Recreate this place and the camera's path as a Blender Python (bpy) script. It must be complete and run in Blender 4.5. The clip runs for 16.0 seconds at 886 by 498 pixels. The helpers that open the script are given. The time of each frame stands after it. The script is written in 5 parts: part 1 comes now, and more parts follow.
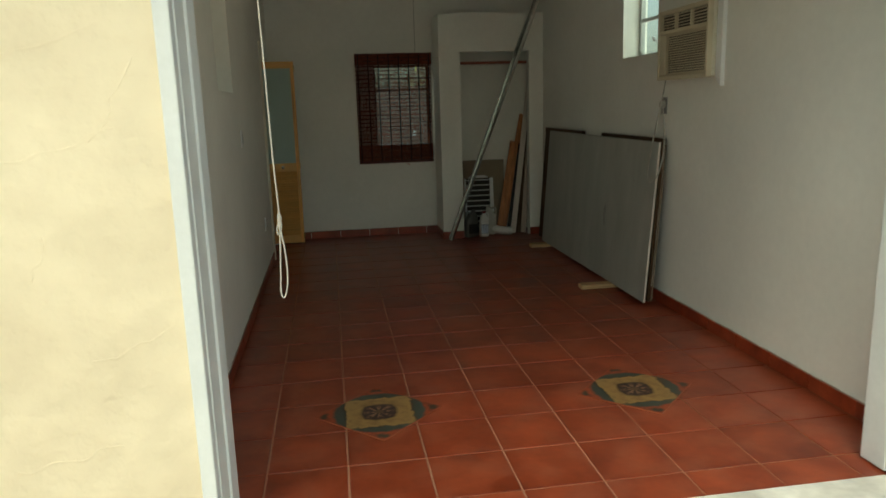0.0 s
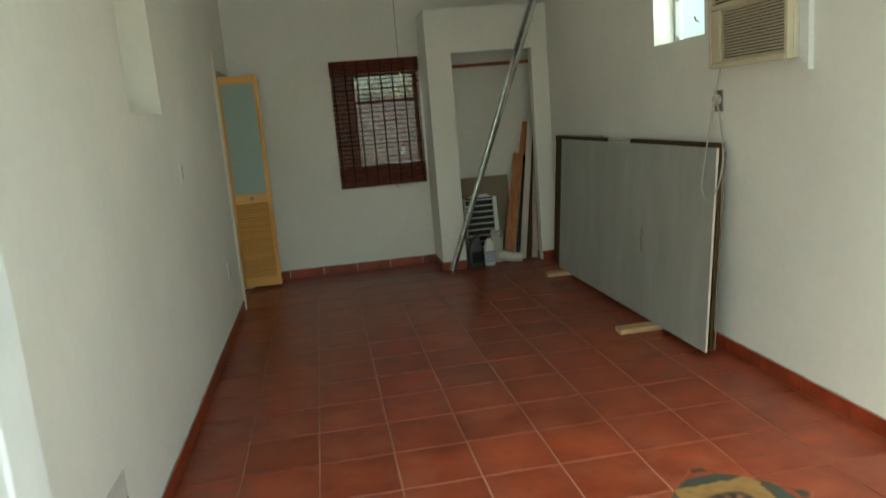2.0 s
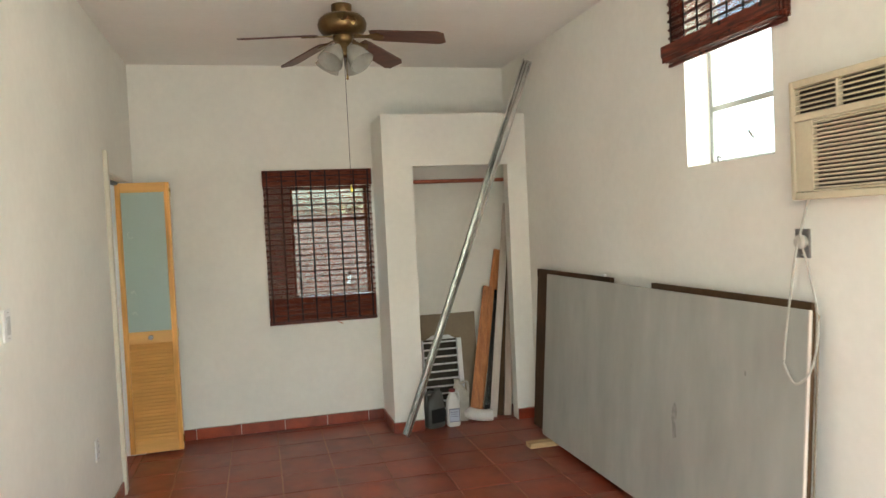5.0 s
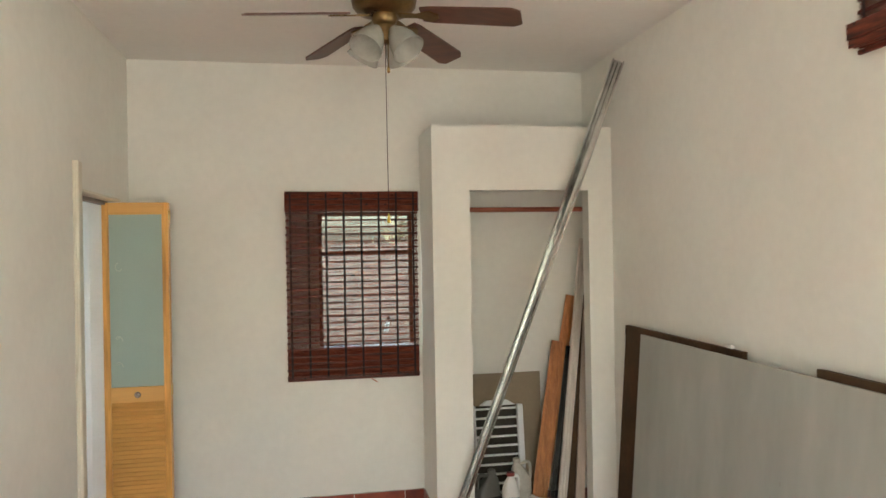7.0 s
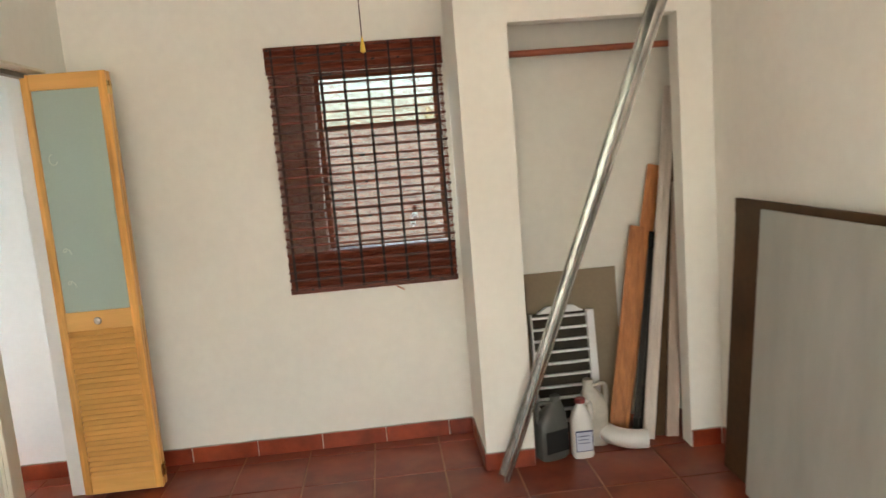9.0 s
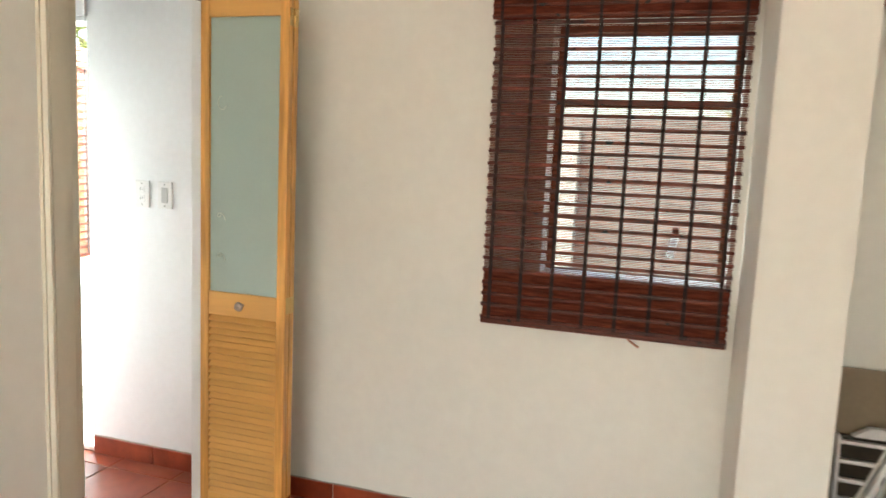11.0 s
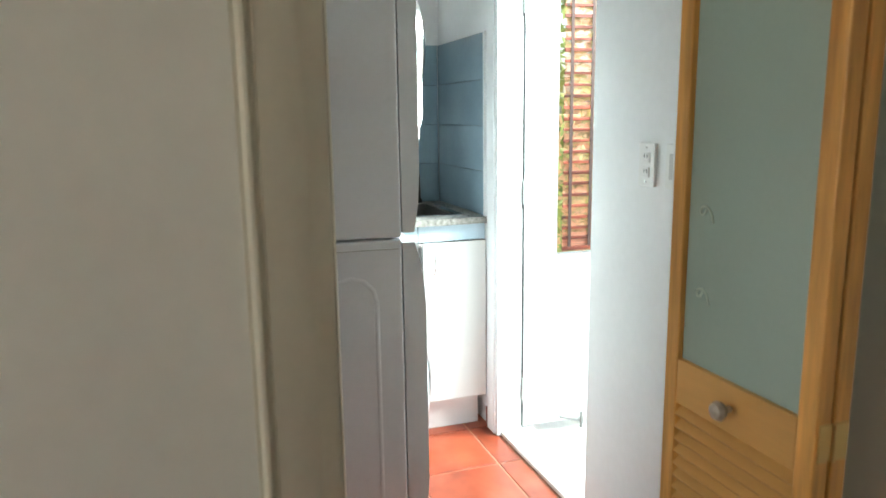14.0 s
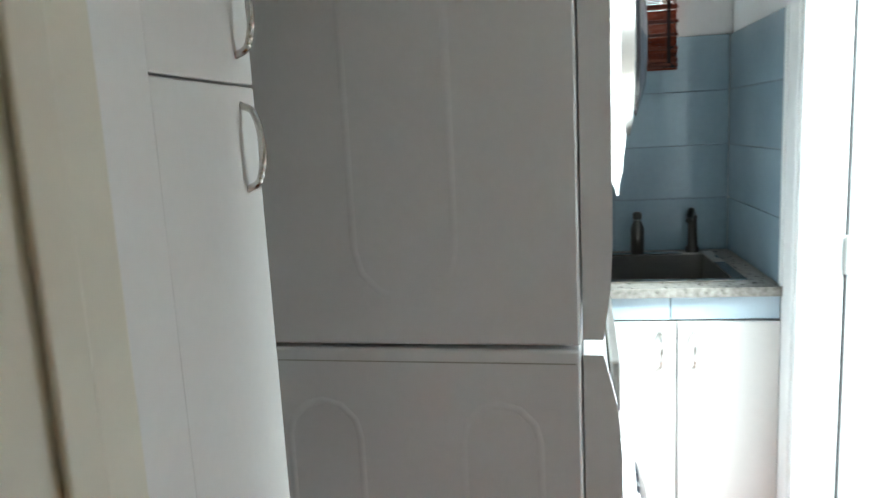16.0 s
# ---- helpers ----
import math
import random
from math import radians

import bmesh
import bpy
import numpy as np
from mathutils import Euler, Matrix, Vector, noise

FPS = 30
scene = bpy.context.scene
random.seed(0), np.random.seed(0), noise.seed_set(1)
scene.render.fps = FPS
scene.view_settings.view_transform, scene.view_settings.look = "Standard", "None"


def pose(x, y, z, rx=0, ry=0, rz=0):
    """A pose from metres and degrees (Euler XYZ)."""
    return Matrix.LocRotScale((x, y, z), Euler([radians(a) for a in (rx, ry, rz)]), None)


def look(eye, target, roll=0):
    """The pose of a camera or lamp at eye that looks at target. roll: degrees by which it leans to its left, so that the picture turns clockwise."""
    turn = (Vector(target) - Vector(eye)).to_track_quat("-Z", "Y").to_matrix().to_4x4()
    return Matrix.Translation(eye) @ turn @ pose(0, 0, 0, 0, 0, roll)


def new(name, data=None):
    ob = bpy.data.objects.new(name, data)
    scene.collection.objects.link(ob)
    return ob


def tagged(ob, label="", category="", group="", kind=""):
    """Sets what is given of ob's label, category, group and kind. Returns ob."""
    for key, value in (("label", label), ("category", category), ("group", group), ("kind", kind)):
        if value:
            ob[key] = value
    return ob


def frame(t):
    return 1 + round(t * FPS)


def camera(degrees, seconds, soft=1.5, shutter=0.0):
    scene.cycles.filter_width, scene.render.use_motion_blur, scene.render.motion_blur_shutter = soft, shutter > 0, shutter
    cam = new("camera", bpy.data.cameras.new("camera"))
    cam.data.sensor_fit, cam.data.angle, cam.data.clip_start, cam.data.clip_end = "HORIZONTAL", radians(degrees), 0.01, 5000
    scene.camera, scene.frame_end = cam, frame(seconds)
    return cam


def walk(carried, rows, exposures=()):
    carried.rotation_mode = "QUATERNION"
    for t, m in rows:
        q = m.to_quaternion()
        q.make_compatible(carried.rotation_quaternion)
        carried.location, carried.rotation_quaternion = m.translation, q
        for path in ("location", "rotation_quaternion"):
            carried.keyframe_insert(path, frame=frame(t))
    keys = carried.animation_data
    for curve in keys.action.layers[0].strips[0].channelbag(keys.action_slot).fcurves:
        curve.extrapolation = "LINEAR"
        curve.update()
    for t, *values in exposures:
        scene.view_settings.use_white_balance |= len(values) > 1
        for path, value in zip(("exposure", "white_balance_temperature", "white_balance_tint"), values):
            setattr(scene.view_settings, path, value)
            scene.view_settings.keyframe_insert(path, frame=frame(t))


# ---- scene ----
cam = camera(63.5, 16.0, shutter=0.48)
PATH = [
    (0, (0.272, 0.03, 1.489), (0.566, 1.968, 1.091), -1.7),
    (0.5, (0.288, 0.342, 1.485), (0.546, 2.274, 1.036), -3.4),
    (1, (0.394, 0.633, 1.452), (0.593, 2.574, 1.012), -4.5),
    (1.5, (0.426, 0.905, 1.475), (0.63, 2.843, 1.022), -3.8),
    (2, (0.424, 1.162, 1.483), (0.731, 3.104, 1.114), -4.8),
    (2.5, (0.477, 1.364, 1.484), (0.746, 3.327, 1.216), -3.0),
    (3, (0.537, 1.582, 1.502), (0.714, 3.563, 1.289), -0.3),
    (3.5, (0.536, 1.825, 1.509), (0.868, 3.793, 1.378), 2.7),
    (4, (0.523, 2.018, 1.541), (0.957, 3.967, 1.43), -0.8),
    (6.5, (0.631, 3.327, 1.623), (1.155, 5.257, 1.621), -3.3),
    (7, (0.732, 3.591, 1.67), (1.103, 5.556, 1.671), -1.0),
    (7.5, (0.791, 3.877, 1.635), (1.177, 5.839, 1.607), 0.2),
    (8, (0.875, 4.14, 1.586), (1.276, 6.09, 1.401), -2.6),
    (10.5, (1.309, 5.468, 1.44), (0.879, 7.399, 1.144), -0.1),
    (11, (1.255, 5.748, 1.431), (0.643, 7.636, 1.183), 2.5),
    (11.5, (1.229, 5.996, 1.446), (0.444, 7.816, 1.179), 0.7),
    (12, (1.187, 6.234, 1.429), (0.044, 7.85, 1.146), 0.4),
    (12.5, (1.092, 6.51, 1.402), (-0.201, 7.996, 1.054), 0.5),
    (13, (0.925, 6.74, 1.399), (-0.521, 8.071, 1.04), 0.7),
    (13.5, (0.802, 6.979, 1.39), (-0.929, 7.9, 1.021), -0.8),
    (14, (0.693, 7.167, 1.364), (-1.17, 7.794, 0.996), -0.8),
    (14.5, (0.444, 7.309, 1.376), (-1.433, 7.926, 1.07), 0.9),
    (15, (0.258, 7.413, 1.38), (-1.667, 7.841, 1.045), -1.2),
    (15.5, (0.094, 7.579, 1.413), (-1.876, 7.558, 1.067), -2.2),
    (16, (-0.037, 7.667, 1.415), (-1.987, 7.369, 1.088), -2.9),
]
EXPOSURES = [(0.0, 0.35, 7400, -12), (1.0, 0.65, 7400, -13), (1.5, 1.08, 7350, -20), (2.0, 1.60, 6850, -17), (3.0, 2.37, 6700, -9), (4.0, 2.80, 6800, -4), (6.5, 2.91, 7250, 3), (7.0, 2.94, 7250, 2),
             (8.0, 3.05, 7500, 3), (10.5, 3.30, 7500, 6), (12.0, 3.12, 7450, 5), (12.5, 2.99, 7350, 4), (13.5, 2.46, 7050, -1), (14.0, 2.34, 7000, -1), (15.0, 2.22, 6850, -1), (16.0, 2.14, 6900, 2)]
walk(cam, [(t, look(eye, target, roll)) for t, eye, target, roll in PATH], EXPOSURES)

# ---- light ----
SUN_ELEV, SUN_AZ = 60.0, 205.0
world = bpy.data.worlds.new("sky")
scene.world = world
world.use_nodes = True
wn = world.node_tree
wn.nodes.clear()
sky = wn.nodes.new("ShaderNodeTexSky")
sky.sky_type = "NISHITA"
sky.sun_disc = False
sky.sun_elevation = radians(SUN_ELEV)
sky.sun_rotation = radians(SUN_AZ)
sky.air_density, sky.dust_density, sky.ozone_density = 1.0, 4.0, 1.0
bg = wn.nodes.new("ShaderNodeBackground")
bg.inputs[1].default_value = 0.15
wout = wn.nodes.new("ShaderNodeOutputWorld")
wn.links.new(sky.outputs[0], bg.inputs[0])
wn.links.new(bg.outputs[0], wout.inputs[0])
sun_data = bpy.data.lights.new("sun", "SUN")
sun_data.energy, sun_data.angle, sun_data.color = 0.8, radians(50), (1.0, 0.96, 0.90)
sun = new("sun", sun_data)
se, sa = radians(SUN_ELEV), radians(SUN_AZ)
sun.matrix_world = look((0, 0, 20), Vector((0, 0, 20)) - Vector((math.sin(sa) * math.cos(se), math.cos(sa) * math.cos(se), math.sin(se))))


def window_light(name, eye, target, w, h, power, color=(0.93, 0.98, 1.0)):
    d = bpy.data.lights.new(name, "AREA")
    d.shape, d.size, d.size_y, d.energy, d.color = "RECTANGLE", w, h, power, color
    ob = new(name, d)
    ob.matrix_world = look(eye, target)
    return ob


window_light("skylight_entrance", (1.08, 2.30, 1.25), (1.08, 6.0, 1.0), 2.3, 2.2, 0.5, (0.72, 0.94, 1.0))
window_light("skylight_window", (2.87, 5.46, 2.22), (0.0, 5.46, 2.22), 1.1, 0.95, 4.6)
window_light("skylight_kitchen_door", (-1.25, 9.35, 2.55), (-1.43, 7.8, 0.3), 1.0, 1.2, 82, (0.78, 0.90, 1.0))
window_light("skylight_kitchen_window", (-2.95, 7.73, 1.85), (-1.0, 7.73, 1.85), 0.7, 0.6, 3.5, (0.76, 0.89, 1.0))

# ---- materials ----


def mat(name, base, rough=0.6, metal=0.0, var=0.12, scale=3.0, grain=60.0, bump=0.15, dist=0.002, tint=None,
        per_object=0.0, stretch=(1, 1, 1), spec=0.5, coat=0.0, rough_var=0.1, soft=0.2):
    """A surface with two scales of colour variation, uneven gloss and fine relief."""
    m = bpy.data.materials.new(name)
    m.use_nodes = True
    nt = m.node_tree
    n, link = nt.nodes, nt.links
    bsdf = n["Principled BSDF"]
    tc = n.new("ShaderNodeTexCoord")
    mp = n.new("ShaderNodeMapping")
    mp.inputs["Scale"].default_value = stretch
    link.new(tc.outputs["Object"], mp.inputs[0])
    if per_object:
        shift = n.new("ShaderNodeVectorMath")
        shift.operation = "SCALE"
        shift.inputs[0].default_value = (37.0, 53.0, 71.0)
        each = n.new("ShaderNodeObjectInfo")
        link.new(each.outputs["Random"], shift.inputs["Scale"])
        link.new(shift.outputs[0], mp.inputs["Location"])
    big, fine = n.new("ShaderNodeTexNoise"), n.new("ShaderNodeTexNoise")
    big.inputs["Scale"].default_value, big.inputs["Detail"].default_value = scale, 5
    fine.inputs["Scale"].default_value, fine.inputs["Detail"].default_value = grain, 4
    link.new(mp.outputs[0], big.inputs["Vector"])
    link.new(mp.outputs[0], fine.inputs["Vector"])
    ramp = n.new("ShaderNodeMapRange")
    ramp.inputs[1].default_value, ramp.inputs[2].default_value = 0.5 - soft, 0.5 + soft
    link.new(big.outputs[0], ramp.inputs[0])
    mix = n.new("ShaderNodeMix")
    mix.data_type = "RGBA"
    lo = [max(0, c * (1 - var)) for c in base]
    hi = [min(1, c * (1 + var)) for c in (tint or base)]
    mix.inputs[6].default_value, mix.inputs[7].default_value = (*lo, 1), (*hi, 1)
    link.new(ramp.outputs[0], mix.inputs[0])
    mix2 = n.new("ShaderNodeMix")
    mix2.data_type, mix2.blend_type = "RGBA", "MULTIPLY"
    mix2.inputs[0].default_value = min(1.0, var * 2)
    link.new(mix.outputs[2], mix2.inputs[6])
    fr = n.new("ShaderNodeMapRange")
    fr.inputs[1].default_value, fr.inputs[2].default_value, fr.inputs[3].default_value, fr.inputs[4].default_value = 0.25, 0.75, 0.7, 1.15
    link.new(fine.outputs[0], fr.inputs[0])
    link.new(fr.outputs[0], mix2.inputs[7])
    col = mix2.outputs[2]
    if per_object:
        oi = n.new("ShaderNodeObjectInfo")
        hs = n.new("ShaderNodeHueSaturation")
        mr = n.new("ShaderNodeMapRange")
        mr.inputs[3].default_value, mr.inputs[4].default_value = 1 - per_object, 1 + per_object
        link.new(oi.outputs["Random"], mr.inputs[0])
        link.new(mr.outputs[0], hs.inputs["Value"])
        link.new(col, hs.inputs["Color"])
        col = hs.outputs[0]
    link.new(col, bsdf.inputs["Base Color"])
    rr = n.new("ShaderNodeMapRange")
    rr.inputs[3].default_value, rr.inputs[4].default_value = max(0.02, rough - rough_var), min(1, rough + rough_var)
    link.new(big.outputs[0], rr.inputs[0])
    link.new(rr.outputs[0], bsdf.inputs["Roughness"])
    bsdf.inputs["Metallic"].default_value = metal
    bsdf.inputs["Specular IOR Level"].default_value = spec
    bsdf.inputs["Coat Weight"].default_value = coat
    if bump:
        bp = n.new("ShaderNodeBump")
        bp.inputs["Strength"].default_value, bp.inputs["Distance"].default_value = bump, dist
        link.new(fine.outputs[0], bp.inputs["Height"])
        link.new(bp.outputs[0], bsdf.inputs["Normal"])
    return m


def glass_mat(name, color, rough, ior=1.2):
    m = bpy.data.materials.new(name)
    m.use_nodes = True
    b = m.node_tree.nodes["Principled BSDF"]
    b.inputs["Base Color"].default_value = (*color, 1)
    b.inputs["Roughness"].default_value = rough
    b.inputs["Transmission Weight"].default_value = 1.0
    b.inputs["IOR"].default_value = ior
    return m


def thin_glass(name, color):
    """A sheet of window glass: clear, with a mirror's gloss at grazing angles."""
    m = bpy.data.materials.new(name)
    m.use_nodes = True
    n, link = m.node_tree.nodes, m.node_tree.links
    clear, gloss, mix, graze, power = [n.new(k) for k in ("ShaderNodeBsdfTransparent", "ShaderNodeBsdfGlossy", "ShaderNodeMixShader", "ShaderNodeLayerWeight", "ShaderNodeMath")]
    clear.inputs[0].default_value = (*color, 1)
    gloss.inputs["Roughness"].default_value = 0.02
    power.operation = "POWER"
    power.inputs[1].default_value = 4.0
    link.new(graze.outputs["Facing"], power.inputs[0])
    link.new(power.outputs[0], mix.inputs[0])
    link.new(clear.outputs[0], mix.inputs[1])
    link.new(gloss.outputs[0], mix.inputs[2])
    link.new(mix.outputs[0], n["Material Output"].inputs[0])
    return m


def wood_mat(name, base, tint, rough=0.4, axis="Z"):
    """Timber with grain that runs along one axis."""
    st = {"X": (1.2, 14, 14), "Y": (14, 1.2, 14), "Z": (14, 14, 1.2)}[axis]
    return mat(name, base, rough, var=0.22, scale=2.2, grain=9, bump=0.12, dist=0.001, tint=tint, stretch=st, per_object=0.06)


M = {}
M["plaster"] = mat("white_plaster", (0.84, 0.83, 0.765), 0.75, var=0.05, scale=1.3, grain=22, bump=0.16, dist=0.003)
M["plaster_kitchen"] = mat("cool_white_plaster", (0.82, 0.83, 0.835), 0.7, var=0.04, scale=1.5, grain=40, bump=0.2, dist=0.002)
M["ceiling"] = mat("ceiling_paint", (0.87, 0.855, 0.81), 0.85, var=0.04, scale=1.2, grain=30, bump=0.2, dist=0.003)
M["yellow"] = mat("yellow_stucco", (0.82, 0.69, 0.49), 0.8, var=0.08, scale=1.6, grain=7, bump=0.8, dist=0.03, tint=(0.86, 0.75, 0.55))
M["trim"] = mat("white_gloss_trim", (0.79, 0.81, 0.81), 0.4, var=0.05, scale=4, grain=50, bump=0.1)
M["casing"] = mat("cream_door_casing", (0.72, 0.68, 0.56), 0.4, var=0.05, scale=4, grain=50, bump=0.1)
M["tile"] = mat("terracotta_tile", (0.205, 0.032, 0.012), 0.33, var=0.17, scale=5, grain=26, bump=0.03, tint=(0.285, 0.057, 0.024), per_object=0.13, rough_var=0.10, spec=0.46, soft=0.24)
M["grout"] = mat("floor_grout", (0.37, 0.19, 0.125), 0.85, var=0.45, scale=1.1, grain=80, bump=0.3)
M["base_tile"] = mat("red_skirting_tile", (0.22, 0.031, 0.012), 0.35, var=0.25, scale=6, grain=30, bump=0.1, tint=(0.29, 0.050, 0.020), per_object=0.12)
M["marble"] = mat("white_stone_sill", (0.70, 0.69, 0.65), 0.35, var=0.22, scale=6, grain=25, bump=0.1)
M["pave"] = mat("pale_paving", (0.52, 0.50, 0.46), 0.8, var=0.2, scale=2, grain=40, bump=0.4)
M["pine"] = wood_mat("honey_pine", (0.62, 0.295, 0.072), (0.74, 0.385, 0.105), 0.32)
M["pine_slat"] = mat("honey_pine_slat", (0.72, 0.385, 0.115), 0.42, var=0.06, scale=2, grain=9, bump=0.03, tint=(0.76, 0.42, 0.13), stretch=(1.2, 10, 10), per_object=0.04)
M["plank"] = wood_mat("orange_plank", (0.46, 0.165, 0.055), (0.54, 0.22, 0.08), 0.5)
M["mould"] = mat("white_moulding", (0.66, 0.59, 0.52), 0.5, var=0.1, scale=3, grain=30, stretch=(8, 8, 1))
M["batten"] = wood_mat("raw_batten", (0.50, 0.33, 0.16), (0.60, 0.42, 0.22), 0.7, "X")
M["frost"] = mat("frosted_glass", (0.38, 0.48, 0.43), 0.16, rough_var=0.01, var=0.03, scale=2, grain=90, bump=0.05, dist=0.001, spec=0.6)
M["etch"] = mat("etched_pattern", (0.47, 0.55, 0.47), 0.5, var=0.05)
M["bamboo"] = mat("dark_bamboo", (0.064, 0.017, 0.010), 0.45, var=0.45, scale=9, grain=40, bump=0.2, tint=(0.14, 0.029, 0.015), stretch=(1, 1, 8), spec=0.3, per_object=0.35)
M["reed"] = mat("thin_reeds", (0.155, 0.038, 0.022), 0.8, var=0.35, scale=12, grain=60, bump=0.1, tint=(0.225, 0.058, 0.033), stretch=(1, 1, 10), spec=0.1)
# Paler copy of thin_reeds: the sun on the door blind is put into the colour.
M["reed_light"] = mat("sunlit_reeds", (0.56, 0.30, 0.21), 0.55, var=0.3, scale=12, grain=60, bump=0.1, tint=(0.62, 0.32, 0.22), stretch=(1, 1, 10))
M["cord_dark"] = mat("dark_cord", (0.030, 0.010, 0.007), 0.8, var=0.2)
M["cement"] = mat("grey_board", (0.35, 0.355, 0.315), 0.5, var=0.08, scale=2.0, grain=9, bump=0.04, stretch=(1, 2.4, 0.8), tint=(0.41, 0.415, 0.375), soft=0.28)
M["dark_wood"] = mat("dark_brown_board", (0.075, 0.040, 0.018), 0.6, var=0.3, scale=3, grain=30, spec=0.2)
M["steel"] = mat("galvanised_steel", (0.60, 0.61, 0.59), 0.22, 0.95, var=0.22, scale=7, grain=40, bump=0.06)
M["chrome"] = mat("brushed_metal", (0.62, 0.60, 0.57), 0.25, 1.0, var=0.06, bump=0.02)
M["sink"] = mat("stainless_sink", (0.30, 0.285, 0.27), 0.3, 1.0, var=0.1, bump=0.02)
M["brass"] = mat("antique_brass", (0.21, 0.135, 0.062), 0.30, 1.0, var=0.25, scale=8, bump=0.03)
M["gold"] = mat("polished_brass", (0.62, 0.44, 0.19), 0.28, 1.0, var=0.05, bump=0.0)
M["blade"] = wood_mat("walnut_blade", (0.085, 0.030, 0.018), (0.12, 0.045, 0.026), 0.4, "X")
M["opal"] = mat("ribbed_opal_glass", (0.41, 0.405, 0.36), 0.15, var=0.08, scale=20, grain=60, bump=0.2, spec=0.7)
M["beige"] = mat("aged_beige_plastic", (0.58, 0.51, 0.36), 0.5, var=0.08, scale=3, grain=50, bump=0.08, tint=(0.62, 0.55, 0.40))
M["beige_light"] = mat("cream_plastic", (0.66, 0.62, 0.50), 0.5, var=0.06, scale=3)
M["black"] = mat("black_void", (0.012, 0.011, 0.010), 0.8, var=0.2)
# Near-black brown that paints the shade between grille slats.
M["grille_dark"] = mat("painted_grille_shade", (0.045, 0.036, 0.024), 0.9, var=0.3)
M["crystal"] = mat("cloudy_crystal", (0.56, 0.49, 0.42), 0.12, 0.35, var=0.25, scale=60, bump=0.1)
M["plate"] = mat("white_plastic_plate", (0.78, 0.78, 0.76), 0.35, var=0.03)
# White rocker with its shade put into the colour, greyer than the plate.
M["rocker"] = mat("shaded_white_rocker", (0.52, 0.52, 0.50), 0.4, var=0.04)
M["grey_metal"] = mat("dull_grey_metal", (0.22, 0.21, 0.20), 0.45, 0.6, var=0.15)
M["flex"] = mat("grey_flex", (0.42, 0.40, 0.35), 0.6, var=0.1)
M["rope"] = mat("white_rope", (0.46, 0.43, 0.38), 0.85, var=0.12, grain=200, bump=0.5)
M["hardboard"] = mat("brown_hardboard", (0.27, 0.21, 0.14), 0.75, var=0.1, scale=4, grain=60)
M["enamel"] = mat("white_enamel", (0.82, 0.82, 0.825), 0.3, rough_var=0.01, var=0.03, scale=2, bump=0.02)
M["laminate"] = mat("white_laminate", (0.76, 0.75, 0.73), 0.35, var=0.03, scale=2, bump=0.03)
M["granite"] = mat("speckled_grey_worktop", (0.29, 0.275, 0.25), 0.3, var=0.4, scale=60, grain=160, bump=0.05)
M["blue_tile"] = mat("blue_wall_tile", (0.26, 0.37, 0.44), 0.16, var=0.07, scale=3, bump=0.04, tint=(0.30, 0.41, 0.48), per_object=0.05)
M["blue_pale"] = mat("pale_blue_tile", (0.50, 0.62, 0.70), 0.2, var=0.05, scale=3, bump=0.04, per_object=0.04)
M["grout_blue"] = mat("tile_joint", (0.20, 0.26, 0.30), 0.8, var=0.1)
M["jug_grey"] = mat("grey_plastic_jug", (0.095, 0.095, 0.085), 0.4, var=0.12, scale=10)
M["jug_white"] = mat("white_plastic_bottle", (0.70, 0.68, 0.64), 0.4, var=0.06)
M["jug_clear"] = mat("dusty_beige_jug", (0.47, 0.43, 0.36), 0.4, var=0.15, scale=14)
M["label_blue"] = mat("pale_blue_label", (0.48, 0.52, 0.62), 0.5, var=0.08)
M["navy"] = mat("navy_band", (0.05, 0.05, 0.12), 0.5, var=0.1)
M["red_cap"] = mat("dark_red_cap", (0.20, 0.025, 0.02), 0.4, var=0.1)
M["yellow_cap"] = mat("yellow_pull", (0.62, 0.42, 0.06), 0.4, var=0.1)
M["leaf"] = mat("foliage", (0.12, 0.17, 0.04), 0.5, var=0.4, scale=3, grain=10, tint=(0.24, 0.25, 0.07))
M["leaf_dry"] = mat("dull_foliage", (0.20, 0.19, 0.12), 0.6, var=0.5, scale=3, grain=10, tint=(0.40, 0.36, 0.24))
M["strip_tan"] = mat("bare_tan_strip", (0.46, 0.36, 0.29), 0.6, var=0.15, scale=3, grain=30, stretch=(8, 8, 1))
M["bark"] = mat("bark", (0.12, 0.08, 0.05), 0.9, var=0.3)
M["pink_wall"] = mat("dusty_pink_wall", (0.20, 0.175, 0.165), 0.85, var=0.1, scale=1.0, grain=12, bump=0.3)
M["tap_dark"] = mat("dark_tap_metal", (0.06, 0.055, 0.05), 0.3, 0.8, var=0.1)
M["outer_wall"] = mat("pale_rendered_wall", (0.62, 0.60, 0.56), 0.85, var=0.1, scale=1.0, grain=12, bump=0.3)
M["pier"] = mat("weathered_white_render", (0.42, 0.40, 0.375), 0.85, var=0.2, scale=2.5, grain=12, bump=0.3)
M["orange_wall"] = mat("apricot_rendered_wall", (0.70, 0.40, 0.24), 0.85, var=0.1, scale=1.0, grain=12, bump=0.3)
M["pane"] = thin_glass("clear_pane", (0.95, 0.98, 0.97))
M["film"] = glass_mat("crumpled_clear_film", (0.98, 0.98, 0.98), 0.03)
M["scuff"] = mat("grey_scuff", (0.30, 0.30, 0.275), 0.7, var=0.2, scale=30)
M["rod"] = wood_mat("red_stained_rod", (0.30, 0.075, 0.035), (0.36, 0.10, 0.05), 0.4, "X")
M["alu"] = mat("grey_window_metal", (0.42, 0.43, 0.41), 0.45, 0.2, var=0.1, scale=5)
M["mortar"] = mat("grey_mortar", (0.36, 0.32, 0.27), 0.9, var=0.35, scale=9, grain=60, bump=0.4)
